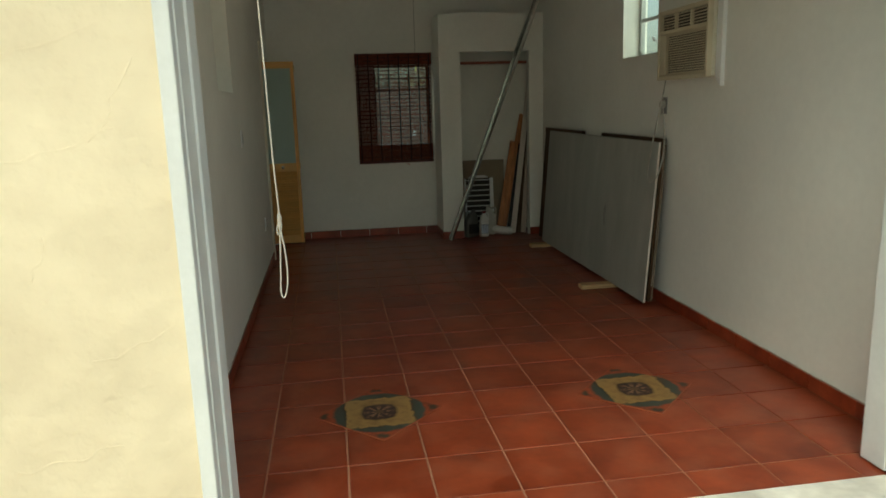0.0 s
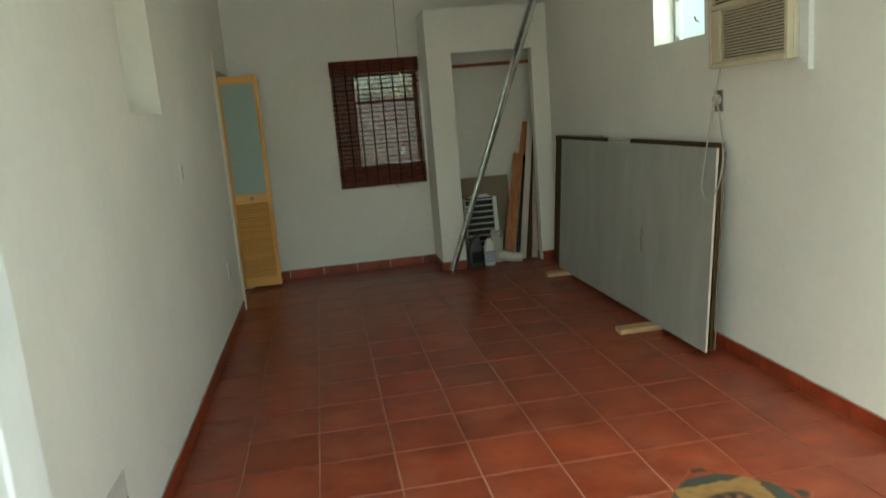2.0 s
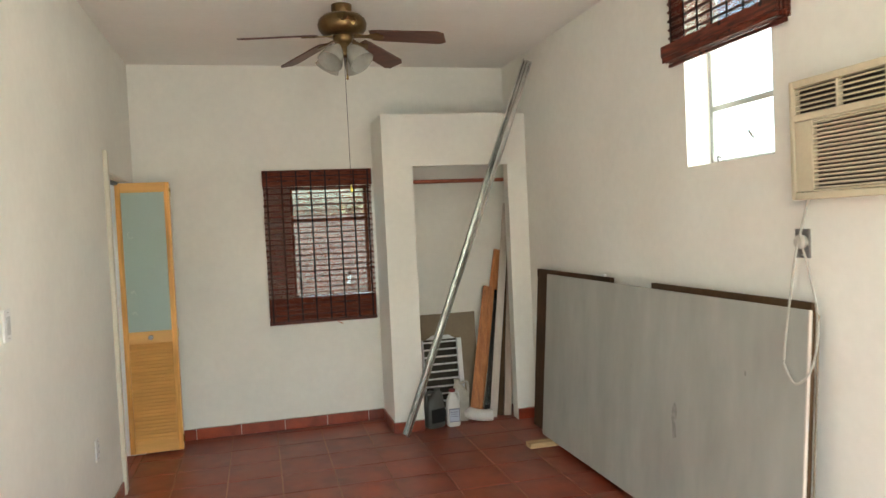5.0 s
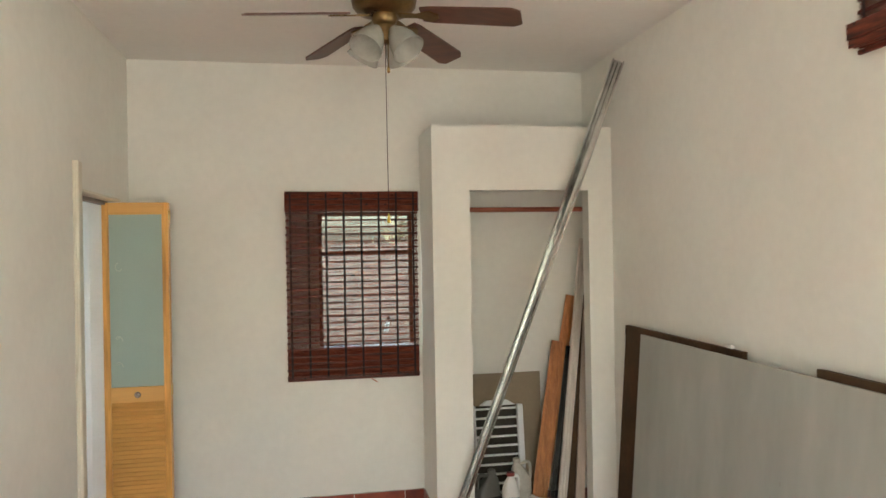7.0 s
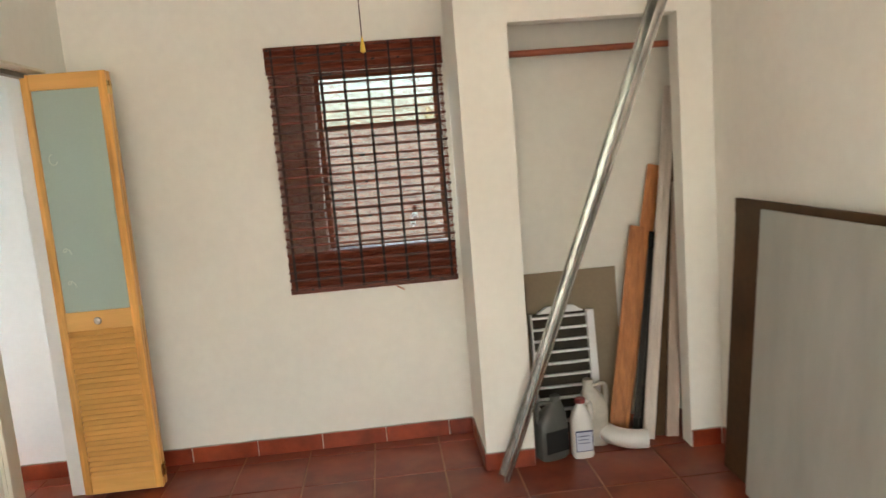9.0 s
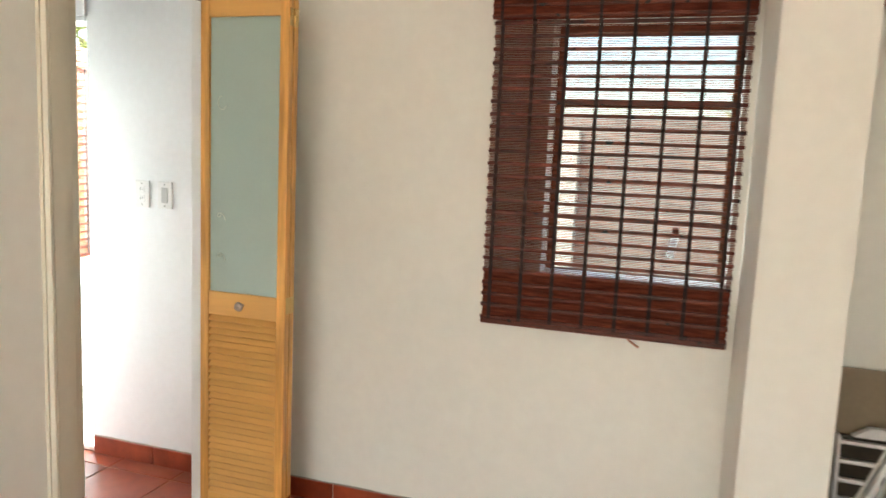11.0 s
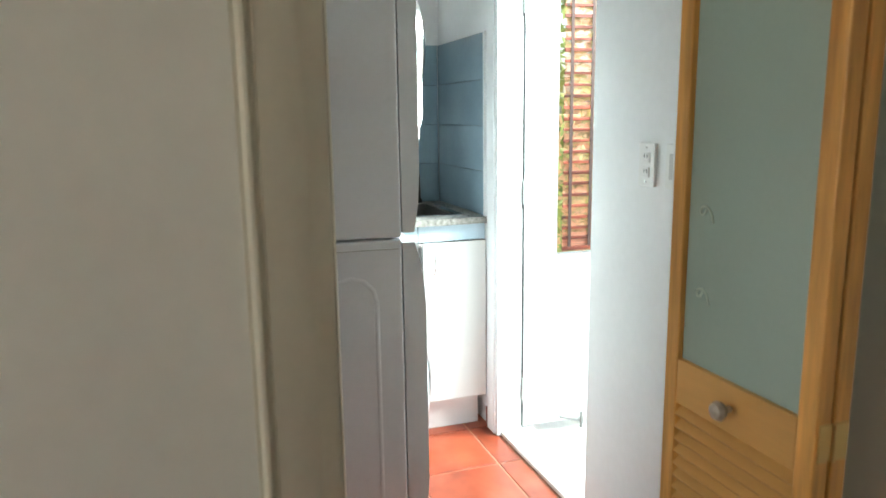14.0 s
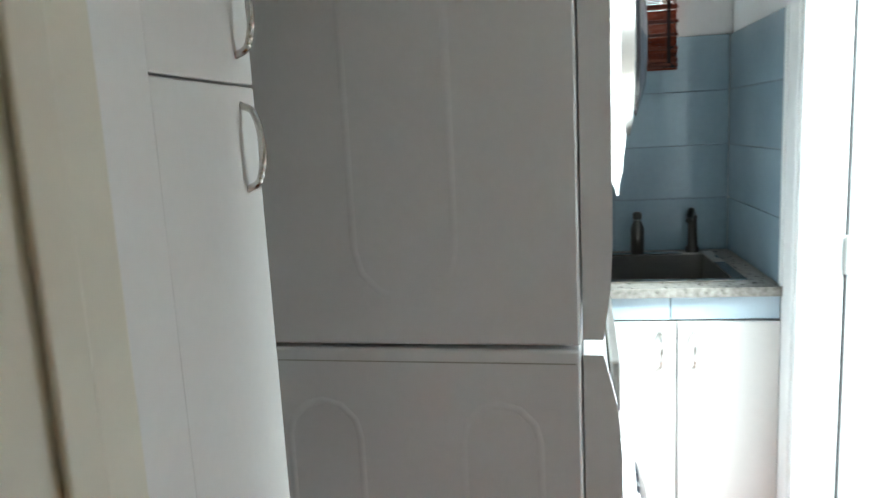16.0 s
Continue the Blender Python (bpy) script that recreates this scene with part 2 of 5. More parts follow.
# Near-black for the painted shade in the outside door's hinge gap.
M["gap_shade"] = mat("dark_hinge_gap", (0.03, 0.03, 0.03), 0.6, var=0.1)
M["drum"] = mat("smoked_door_glass", (0.02, 0.02, 0.024), 0.08, var=0.1)


def mosaic_mat(size):
    """Painted inlay: flower on a tan field, teal border, red points with dark curls."""
    m = bpy.data.materials.new("painted_inlay")
    m.use_nodes = True
    n, link = m.node_tree.nodes, m.node_tree.links
    b = n["Principled BSDF"]
    b.inputs["Roughness"].default_value = 0.35
    b.inputs["Specular IOR Level"].default_value = 0.35
    tc = n.new("ShaderNodeTexCoord")
    sep = n.new("ShaderNodeSeparateXYZ")
    link.new(tc.outputs["Object"], sep.inputs[0])

    def noise(scale):
        q = n.new("ShaderNodeTexNoise")
        q.inputs["Scale"].default_value, q.inputs["Detail"].default_value = scale, 4
        link.new(tc.outputs["Object"], q.inputs["Vector"])
        return q.outputs[0]

    def op(kind, a, c=None):
        q = n.new("ShaderNodeMath")
        q.operation = kind
        for i, v in enumerate((a, c)):
            if v is None:
                continue
            if isinstance(v, (int, float)):
                q.inputs[i].default_value = v
            else:
                link.new(v, q.inputs[i])
        return q.outputs[0]

    def below(value, edge, soft=0.03):
        q = n.new("ShaderNodeMapRange")
        q.inputs[1].default_value, q.inputs[2].default_value, q.inputs[3].default_value, q.inputs[4].default_value = edge - soft, edge + soft, 1.0, 0.0
        link.new(value, q.inputs[0])
        return q.outputs[0]

    def over(fac, under, color):
        q = n.new("ShaderNodeMix")
        q.data_type = "RGBA"
        link.new(fac, q.inputs[0])
        if isinstance(under, tuple):
            q.inputs[6].default_value = (*under, 1)
        else:
            link.new(under, q.inputs[6])
        q.inputs[7].default_value = (*color, 1)
        return q.outputs[2]
    ax = op("DIVIDE", op("ABSOLUTE", sep.outputs[0]), size)
    ay = op("DIVIDE", op("ABSOLUTE", sep.outputs[1]), size)
    wob = op("MULTIPLY", op("SUBTRACT", noise(22), 0.5), 0.20)
    sq = op("ADD", op("MAXIMUM", ax, ay), wob)
    rad = op("SQRT", op("ADD", op("MULTIPLY", ax, ax), op("MULTIPLY", ay, ay)))
    rim = op("ADD", rad, op("MULTIPLY", wob, 0.6))
    flower = op("ADD", op("MULTIPLY", rad, 0.6), op("MULTIPLY", sq, 0.4))
    rays = op("COSINE", op("MULTIPLY", op("ARCTAN2", sep.outputs[1], sep.outputs[0]), 8.0))
    col = over(below(noise(30), 0.44, 0.06), (0.29, 0.056, 0.023), (0.20, 0.040, 0.018))
    tip = op("MULTIPLY", below(op("ABSOLUTE", op("SUBTRACT", sq, 0.85)), 0.055), below(op("MINIMUM", ax, ay), 0.09, 0.03))
    col = over(tip, col, (0.03, 0.036, 0.028))
    col = over(below(rim, 0.72), col, (0.044, 0.056, 0.047))
    col = over(below(sq, 0.545, 0.015), col, (0.04, 0.025, 0.018))
    col = over(below(sq, 0.52, 0.015), col, (0.27, 0.165, 0.062))
    col = over(op("MULTIPLY", below(noise(16), 0.45, 0.1), below(sq, 0.47)), col, (0.19, 0.105, 0.04))
    col = over(below(flower, 0.28), col, (0.032, 0.016, 0.016))
    petal = op("MULTIPLY", below(flower, 0.215, 0.05), op("MULTIPLY", below(op("MULTIPLY", rays, -1.0), 0.1, 0.6), below(noise(55), 0.52, 0.1)))
    col = over(petal, col, (0.26, 0.15, 0.095))
    col = over(below(rad, 0.06, 0.02), col, (0.10, 0.055, 0.03))
    edge = below(op("SUBTRACT", 1.0, op("ADD", ax, ay)), 0.022, 0.006)
    col = over(edge, col, (0.29, 0.085, 0.042))
    link.new(col, b.inputs["Base Color"])
    return m


M["mosaic"] = mosaic_mat(0.315)


def fired_edges(m, half):
    """Kiln-darkened rims and paler clouded middles on a square tile."""
    n, link = m.node_tree.nodes, m.node_tree.links
    bsdf = n["Principled BSDF"]
    src = bsdf.inputs["Base Color"].links[0].from_socket
    tc = n.new("ShaderNodeTexCoord")
    oi = n.new("ShaderNodeObjectInfo")
    sh = n.new("ShaderNodeVectorMath")
    sh.operation = "MULTIPLY_ADD"
    sh.inputs[1].default_value = (1, 1, 1)
    comb = n.new("ShaderNodeCombineXYZ")
    wide = n.new("ShaderNodeMath")
    wide.operation = "MULTIPLY"
    wide.inputs[1].default_value = 91.0
    link.new(oi.outputs["Random"], wide.inputs[0])
    link.new(wide.outputs[0], comb.inputs[2])
    link.new(tc.outputs["Object"], sh.inputs[0])
    link.new(comb.outputs[0], sh.inputs[2])
    nz = n.new("ShaderNodeTexNoise")
    nz.inputs["Scale"].default_value, nz.inputs["Detail"].default_value = 9, 3
    link.new(sh.outputs[0], nz.inputs["Vector"])
    sep = n.new("ShaderNodeSeparateXYZ")
    link.new(tc.outputs["Object"], sep.inputs[0])
    ax, ay, mx, dv, ad, sc = [n.new("ShaderNodeMath") for k in range(6)]
    for q, kind in ((ax, "ABSOLUTE"), (ay, "ABSOLUTE"), (mx, "MAXIMUM"), (dv, "DIVIDE"), (ad, "ADD"), (sc, "MULTIPLY")):
        q.operation = kind
    link.new(sep.outputs[0], ax.inputs[0])
    link.new(sep.outputs[1], ay.inputs[0])
    link.new(ax.outputs[0], mx.inputs[0])
    link.new(ay.outputs[0], mx.inputs[1])
    link.new(mx.outputs[0], dv.inputs[0])
    dv.inputs[1].default_value = half
    link.new(nz.outputs[0], sc.inputs[0])
    sc.inputs[1].default_value = 1.5
    link.new(dv.outputs[0], ad.inputs[0])
    link.new(sc.outputs[0], ad.inputs[1])
    mr = n.new("ShaderNodeMapRange")
    mr.interpolation_type = "SMOOTHSTEP"
    mr.inputs[1].default_value, mr.inputs[2].default_value = 1.05, 1.85
    link.new(ad.outputs[0], mr.inputs[0])
    mix = n.new("ShaderNodeMix")
    mix.data_type, mix.blend_type = "RGBA", "MULTIPLY"
    mix.inputs[7].default_value = (0.83, 0.76, 0.74, 1)
    link.new(mr.outputs[0], mix.inputs[0])
    link.new(src, mix.inputs[6])
    link.new(mix.outputs[2], bsdf.inputs["Base Color"])


fired_edges(M["tile"], 0.155)


def dusty_clouds(m, scale, share, color):
    """Worn, dusty patches in the glaze, different on each tile."""
    n, link = m.node_tree.nodes, m.node_tree.links
    bsdf = n["Principled BSDF"]
    src = bsdf.inputs["Base Color"].links[0].from_socket
    tc, oi, far, add, nz, mr, mix = [n.new(k) for k in ("ShaderNodeTexCoord", "ShaderNodeObjectInfo", "ShaderNodeVectorMath", "ShaderNodeVectorMath", "ShaderNodeTexNoise", "ShaderNodeMapRange", "ShaderNodeMix")]
    far.operation = "SCALE"
    far.inputs[0].default_value = (31.0, 47.0, 83.0)
    link.new(oi.outputs["Random"], far.inputs["Scale"])
    link.new(tc.outputs["Object"], add.inputs[0])
    link.new(far.outputs[0], add.inputs[1])
    nz.inputs["Scale"].default_value, nz.inputs["Detail"].default_value = scale, 3
    link.new(add.outputs[0], nz.inputs["Vector"])
    mr.inputs[1].default_value, mr.inputs[2].default_value, mr.inputs[4].default_value = 0.46, 0.68, share
    link.new(nz.outputs[0], mr.inputs[0])
    mix.data_type = "RGBA"
    mix.inputs[7].default_value = (*color, 1)
    link.new(mr.outputs[0], mix.inputs[0])
    link.new(src, mix.inputs[6])
    link.new(mix.outputs[2], bsdf.inputs["Base Color"])


dusty_clouds(M["tile"], 6.5, 0.36, (0.335, 0.105, 0.062))


def backlit(m, share):
    """Lets a thin woven surface pass a share of the light that falls on its back."""
    n, link = m.node_tree.nodes, m.node_tree.links
    bsdf, out = n["Principled BSDF"], n["Material Output"]
    tr = n.new("ShaderNodeBsdfTranslucent")
    src = bsdf.inputs["Base Color"].links[0].from_socket
    link.new(src, tr.inputs[0])
    mx = n.new("ShaderNodeMixShader")
    mx.inputs[0].default_value = share
    link.new(bsdf.outputs[0], mx.inputs[1])
    link.new(tr.outputs[0], mx.inputs[2])
    link.new(mx.outputs[0], out.inputs[0])



def knots(m, scale, edge):
    """Dark nodes scattered along bamboo."""
    n, link = m.node_tree.nodes, m.node_tree.links
    bsdf = n["Principled BSDF"]
    src = bsdf.inputs["Base Color"].links[0].from_socket
    tc, nz, mr, mix = [n.new(k) for k in ("ShaderNodeTexCoord", "ShaderNodeTexNoise", "ShaderNodeMapRange", "ShaderNodeMix")]
    nz.inputs["Scale"].default_value, nz.inputs["Detail"].default_value = scale, 1
    link.new(tc.outputs["Object"], nz.inputs["Vector"])
    mr.inputs[1].default_value, mr.inputs[2].default_value = edge, edge + 0.03
    link.new(nz.outputs[0], mr.inputs[0])
    mix.data_type = "RGBA"
    mix.inputs[7].default_value = (0.010, 0.006, 0.005, 1)
    link.new(mr.outputs[0], mix.inputs[0])
    link.new(src, mix.inputs[6])
    link.new(mix.outputs[2], bsdf.inputs["Base Color"])


knots(M["bamboo"], 26, 0.68)
M["latch"] = mat("white_latch_plastic", (0.85, 0.85, 0.84), 0.4, var=0.03)
backlit(M["latch"], 0.7)
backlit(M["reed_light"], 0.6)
backlit(M["reed"], 0.45)

# ---- building blocks ----


def box(bm, x0, x1, y0, y1, z0, z1, bevel=0.0, rot=None):
    """Adds one block, its edges rounded by bevel; rot: a matrix about its middle."""
    c = Vector(((x0 + x1) / 2, (y0 + y1) / 2, (z0 + z1) / 2))
    m = Matrix.Translation(c) @ (rot or Matrix()) @ Matrix.Diagonal((abs(x1 - x0), abs(y1 - y0), abs(z1 - z0), 1))
    got = bmesh.ops.create_cube(bm, size=1, matrix=m)
    if bevel:
        edges = list({e for v in got["verts"] for e in v.link_edges})
        bmesh.ops.bevel(bm, geom=edges, offset=bevel, segments=2, affect="EDGES", profile=0.5)


def blk(*a, **k):
    bm = bmesh.new()
    box(bm, *a, **k)
    return bm


def lathe(bm, profile, m=None, n=24):
    """Turns (radius, height) pairs about the z axis, then moves by m."""
    m = m or Matrix()
    rings = []
    for r, h in profile:
        rings.append([bm.verts.new(m @ Vector((r * math.cos(2 * math.pi * i / n), r * math.sin(2 * math.pi * i / n), h))) for i in range(n)])
    for a, b in zip(rings, rings[1:]):
        for i in range(n):
            bm.faces.new((a[i], a[(i + 1) % n], b[(i + 1) % n], b[i]))
    for ring, flip in ((rings[0], True), (rings[-1], False)):
        bm.faces.new(ring[::-1] if flip else ring)


def tube(bm, pts, r, n=8):
    """A round bar along a line of points."""
    pts = [Vector(p) for p in pts]
    rings = []
    up = Vector((0.13, 0.29, 1)).normalized()
    for i, p in enumerate(pts):
        d = (pts[min(i + 1, len(pts) - 1)] - pts[max(i - 1, 0)]).normalized()
        a = d.cross(up)
        if a.length < 1e-3:
            a = d.cross(Vector((1, 0, 0)))
        a.normalize()
        b = d.cross(a)
        rings.append([bm.verts.new(p + r * (math.cos(2 * math.pi * k / n) * a + math.sin(2 * math.pi * k / n) * b)) for k in range(n)])
    for a, b in zip(rings, rings[1:]):
        for k in range(n):
            bm.faces.new((a[k], a[(k + 1) % n], b[(k + 1) % n], b[k]))
    bm.faces.new(rings[0][::-1])
    bm.faces.new(rings[-1])


def curve_pts(pts, n=6):
    """Points on a smooth line through pts."""
    p = [Vector(q) for q in pts]
    p = [p[0] * 2 - p[1]] + p + [p[-1] * 2 - p[-2]]
    out = []
    for i in range(1, len(p) - 2):
        for k in range(n):
            t = k / n
            a, b, c, d = p[i - 1], p[i], p[i + 1], p[i + 2]
            out.append(0.5 * (2 * b + (c - a) * t + (2 * a - 5 * b + 4 * c - d) * t * t + (3 * b - a - 3 * c + d) * t ** 3))
    return out + [p[-2]]


def outline(bm, pts, z0, z1, m=None):
    """A prism from a flat outline (x, y), between two heights."""
    m = m or Matrix()
    lo = [bm.verts.new(m @ Vector((x, y, z0))) for x, y in pts]
    hi = [bm.verts.new(m @ Vector((x, y, z1))) for x, y in pts]
    k = len(pts)
    for i in range(k):
        bm.faces.new((lo[i], lo[(i + 1) % k], hi[(i + 1) % k], hi[i]))
    bm.faces.new(lo[::-1])
    bm.faces.new(hi)


def mesh_of(name, bm, material, smooth=False):
    bmesh.ops.recalc_face_normals(bm, faces=bm.faces[:])
    me = bpy.data.meshes.new(name)
    bm.to_mesh(me)
    bm.free()
    me.materials.append(material)
    if smooth:
        me.shade_smooth()
        me.set_sharp_from_angle(angle=radians(40))
    return me


def thing(name, at, label, category, group="", kind=""):
    e = new(name)
    e.empty_display_size = 0.1
    e.matrix_basis = Matrix.Translation(at)
    return tagged(e, label, category, group, kind)


def part(name, bm, material, parent, label="", smooth=False):
    ob = new(name, mesh_of(name, bm, material, smooth))
    ob.parent = parent
    top = parent
    m = Matrix()
    while top is not None:
        m = top.matrix_basis @ m if top.parent is None else m
        top = top.parent
    ob.matrix_parent_inverse = m.inverted() if parent.parent is None else Matrix()
    return tagged(ob, label) if label else ob


def solid(name, bm, material, label, category, kind="", group="", smooth=False):
    return tagged(new(name, mesh_of(name, bm, material, smooth)), label, category, group, kind)


# ---- structure ----
XL, XR, YF, YB, ZC = -0.35, 2.62, 2.46, 8.30, 2.88
P, GX, GY = 0.335, 1.272, 3.853
DY0, DY1, DZ = 7.345, 8.075, 1.995       # doorway to the kitchen
KX, KY0, KZ = -2.73, 6.0, 2.75           # kitchen
ED0, ED1, EDZ = -1.995, -1.245, 1.98       # kitchen's outside door
EX0, EX1, EZ = -0.125, 2.365, 2.42        # entrance


def wall(name, pieces, material, label="", kind="structure"):
    bm = bmesh.new()
    for p in pieces:
        box(bm, *p)
    return solid(name, bm, material, label or "white painted plaster wall", "wall", kind)


W = 0.15
wall("wall_west", [(XL - W, XL, 2.46, 4.42, 0, ZC), (XL - W, XL, 4.42, 5.08, 0, 1.60), (XL - W, XL, 4.42, 5.08, 2.60, ZC), (XL - W - 0.12, XL - W, 4.40, 5.10, 1.55, 2.65),
                   (XL - W, XL, 5.08, DY0, 0, ZC), (XL - W, XL, DY0, DY1, DZ, ZC), (XL - W, XL, DY1, YB, 0, ZC)], M["plaster"], "white plaster wall with a blocked window recess and doorway")
wall("wall_east", [(XR, XR + 0.2, 2.46, 5.02, 0, ZC), (XR, XR + 0.2, 5.02, 5.64, 0, 1.80), (XR, XR + 0.2, 5.02, 5.64, 2.65, ZC),
                   (XR, XR + 0.2, 5.64, YB, 0, ZC)], M["plaster"], "white plaster wall with a high window")
BX0, BX1, BZ0, BZ1 = 0.80, 1.43, 1.02, 1.93
wall("wall_north", [(XL - W, BX0, YB, YB + 0.2, 0, ZC), (BX0, BX1, YB, YB + 0.2, 0, BZ0), (BX0, BX1, YB, YB + 0.2, BZ1, ZC),
                    (BX1, XR + 0.2, YB, YB + 0.2, 0, ZC)], M["plaster"], "white plaster wall behind the bamboo blind")
wall("wall_south", [(XL - W, EX0 - 0.06, 2.27, YF, 0, ZC), (EX1 + 0.06, XR + 0.2, 2.27, YF, 0, ZC), (EX0 - 0.06, EX1 + 0.06, 2.27, YF, EZ, ZC)], M["plaster"], "white plaster wall around the wide entrance")
wall("facade", [(-5, EX0 - 0.058, 2.155, 2.268, -0.12, 3.3), (EX1 + 0.058, 7, 2.155, 2.268, -0.12, 3.3), (EX0 - 0.058, EX1 + 0.058, 2.155, 2.268, EZ + 0.06, 3.3)], M["yellow"], "pale yellow stucco house front with hairline cracks")
solid("ceiling", blk(XL - W, XR + 0.2, 2.27, YB + 0.2, ZC, ZC + 0.12), M["ceiling"], "off-white painted plaster ceiling", "ceiling", "structure")
solid("floor_bed", blk(XL - W, XR + 0.2, 2.33, YB + 0.2, -0.12, -0.004), M["grout"], "pinkish mortar bed under the floor tiles", "floor", "structure")
wall("closet_wall", [(1.47, 1.70, 7.82, 7.92, 0, 2.42), (2.46, XR - 0.002, 7.82, 7.92, 0, 2.42), (1.70, 2.46, 7.82, 7.92, 2.026, 2.42),
                     (1.47, 1.57, 7.92, YB - 0.002, 0, 2.42), (1.57, XR - 0.002, 7.92, YB - 0.002, 2.36, 2.42)], M["plaster"], "white plastered closet box with an open front")
# kitchen shell
KB = 8.31
wall("kitchen_wall_north", [(KX - 0.15, ED0, KB, KB + 0.14, 0, KZ), (ED1, XL - W - 0.002, KB, KB + 0.14, 0, KZ), (ED0, ED1, KB, KB + 0.14, EDZ, KZ)], M["plaster_kitchen"], "cool white kitchen wall beside the outside door")
wall("kitchen_wall_west", [(KX - 0.15, KX, KY0, 7.35, 0, KZ), (KX - 0.15, KX, 8.11, KB, 0, KZ), (KX - 0.15, KX, 7.35, 8.11, 0, 1.55), (KX - 0.15, KX, 7.35, 8.11, 2.2, KZ)], M["plaster_kitchen"], "white kitchen wall above the sink")
wall("kitchen_wall_south", [(KX - 0.15, XL - W, KY0 - 0.15, KY0, 0, KZ)], M["plaster_kitchen"], "white kitchen wall")
solid("kitchen_ceiling", blk(KX - 0.15, XL - W - 0.002, KY0 - 0.15, KB + 0.14, KZ, KZ + 0.12), M["ceiling"], "white kitchen ceiling", "ceiling", "structure")
solid("kitchen_floor_bed", blk(KX - 0.15, XL - W - 0.002, KY0 - 0.15, KB + 0.14, -0.12, -0.004), M["grout"], "mortar bed under the kitchen tiles", "floor", "structure")
# outside
solid("ground", blk(-300, 300, -300, 300, -0.30, -0.125), M["pave"], "grey paved ground around the house", "ground", "structure")
solid("porch_floor", blk(-5, 7, -3.0, 2.058, -0.124, -0.03), M["pave"], "grey paved strip before the entrance", "pavement", "structure")
solid("door_sill", blk(EX0 - 0.056, EX1 + 0.056, 2.06, 2.325, -0.03, 0.006, bevel=0.005), M["marble"], "white stone sill at the entrance", "sill", "structure")
solid("porch_ceiling", blk(-5, 7, 1.55, 2.215, 3.2, 3.3), M["outer_wall"], "pale rendered eave above the entrance", "eave", "structure")

# ---- ridges in the stucco ----


def stucco_ridges():
    rnd = random.Random(21)
    f = thing("stucco_ridge", (-0.6, 2.155, 1.2), "raised hairline ridges in pale yellow stucco", "stucco", kind="structure")
    for x, z, dx, dz in ((-0.62, 1.36, 0.30, 0.10), (-0.40, 1.42, 0.14, 0.22), (-0.75, 1.62, 0.42, 0.12), (-0.60, 1.02, 0.06, 0.14), (-0.45, 0.78, 0.25, 0.09), (-0.70, 0.45, 0.3, 0.06), (-0.55, 1.9, 0.2, 0.1)):
        pts = [(x + dx * i / 6 + rnd.uniform(-0.012, 0.012), 2.1625, z + dz * (i / 6) ** 1.6 + rnd.uniform(-0.012, 0.012)) for i in range(7)]
        bm = bmesh.new()
        tube(bm, curve_pts(pts, 4), 0.009, 8)
        part("ridge", bm, M["yellow"], f)


stucco_ridges()

# ---- entrance frame ----


def entrance_frame():
    f = thing("door_frame", (EX0, 2.3, 0), "white painted wooden frame of the wide entrance", "door frame", kind="structure")
    for x, s in ((EX0, 1), (EX1, -1)):
        bm = bmesh.new()
        a, b = x - s * 0.057, x - s * 0.012
        box(bm, min(a, b), max(a, b), 2.143, 2.20, 0.007, EZ + 0.058, bevel=0.005)
        a, b = x - s * 0.055, x - s * 0.008
        box(bm, min(a, b), max(a, b), 2.2005, 2.34, 0.007, EZ, bevel=0.004)
        a, b = x - s * 0.055, x
        box(bm, min(a, b), max(a, b), 2.341, 2.475, 0.007, EZ, bevel=0.006)
        part("jamb", bm, M["trim"], f)
    bm = bmesh.new()
    box(bm, EX0, EX1, 2.143, 2.20, EZ, EZ + 0.058, bevel=0.005)
    box(bm, EX0, EX1, 2.2005, 2.475, EZ - 0.03, EZ - 0.001, bevel=0.004)
    part("head", bm, M["trim"], f)
    bm = bmesh.new()
    box(bm, EX1 - 0.022, EX1 + 0.04, 2.105, 2.142, 0.007, 0.10, bevel=0.008)
    part("foot_block", bm, M["trim"], f)


entrance_frame()


def pull_cord():
    t = thing("pull_cord", (0.151, 1.70, 1.06), "white rope pull cord with a knotted loop", "cord")
    bm = bmesh.new()
    tube(bm, curve_pts([(0.085, 1.72, 3.2), (0.112, 1.72, 2.5), (0.130, 1.71, 1.9), (0.138, 1.70, 1.6), (0.142, 1.69, 1.4), (0.148, 1.68, 1.255)]), 0.0019)
    part("rope", bm, M["rope"], t)
    bm = bmesh.new()
    lathe(bm, [(0.002, 1.215), (0.0048, 1.222), (0.0058, 1.230), (0.0042, 1.238), (0.0056, 1.246), (0.0025, 1.258)], Matrix.Translation((0.148, 1.68, 0)), 10)
    tube(bm, curve_pts([(0.147, 1.68, 1.235), (0.141, 1.679, 1.222), (0.143, 1.678, 1.206)]), 0.0018)
    part("knot", bm, M["rope"], t, smooth=True)
    bm = bmesh.new()
    tube(bm, curve_pts([(0.148, 1.68, 1.225), (0.156, 1.675, 1.16), (0.157, 1.67, 1.10), (0.149, 1.665, 1.064), (0.141, 1.665, 1.072), (0.143, 1.67, 1.125), (0.148, 1.68, 1.225)]), 0.0018)
    part("loop", bm, M["rope"], t)


pull_cord()

# ---- windows ----


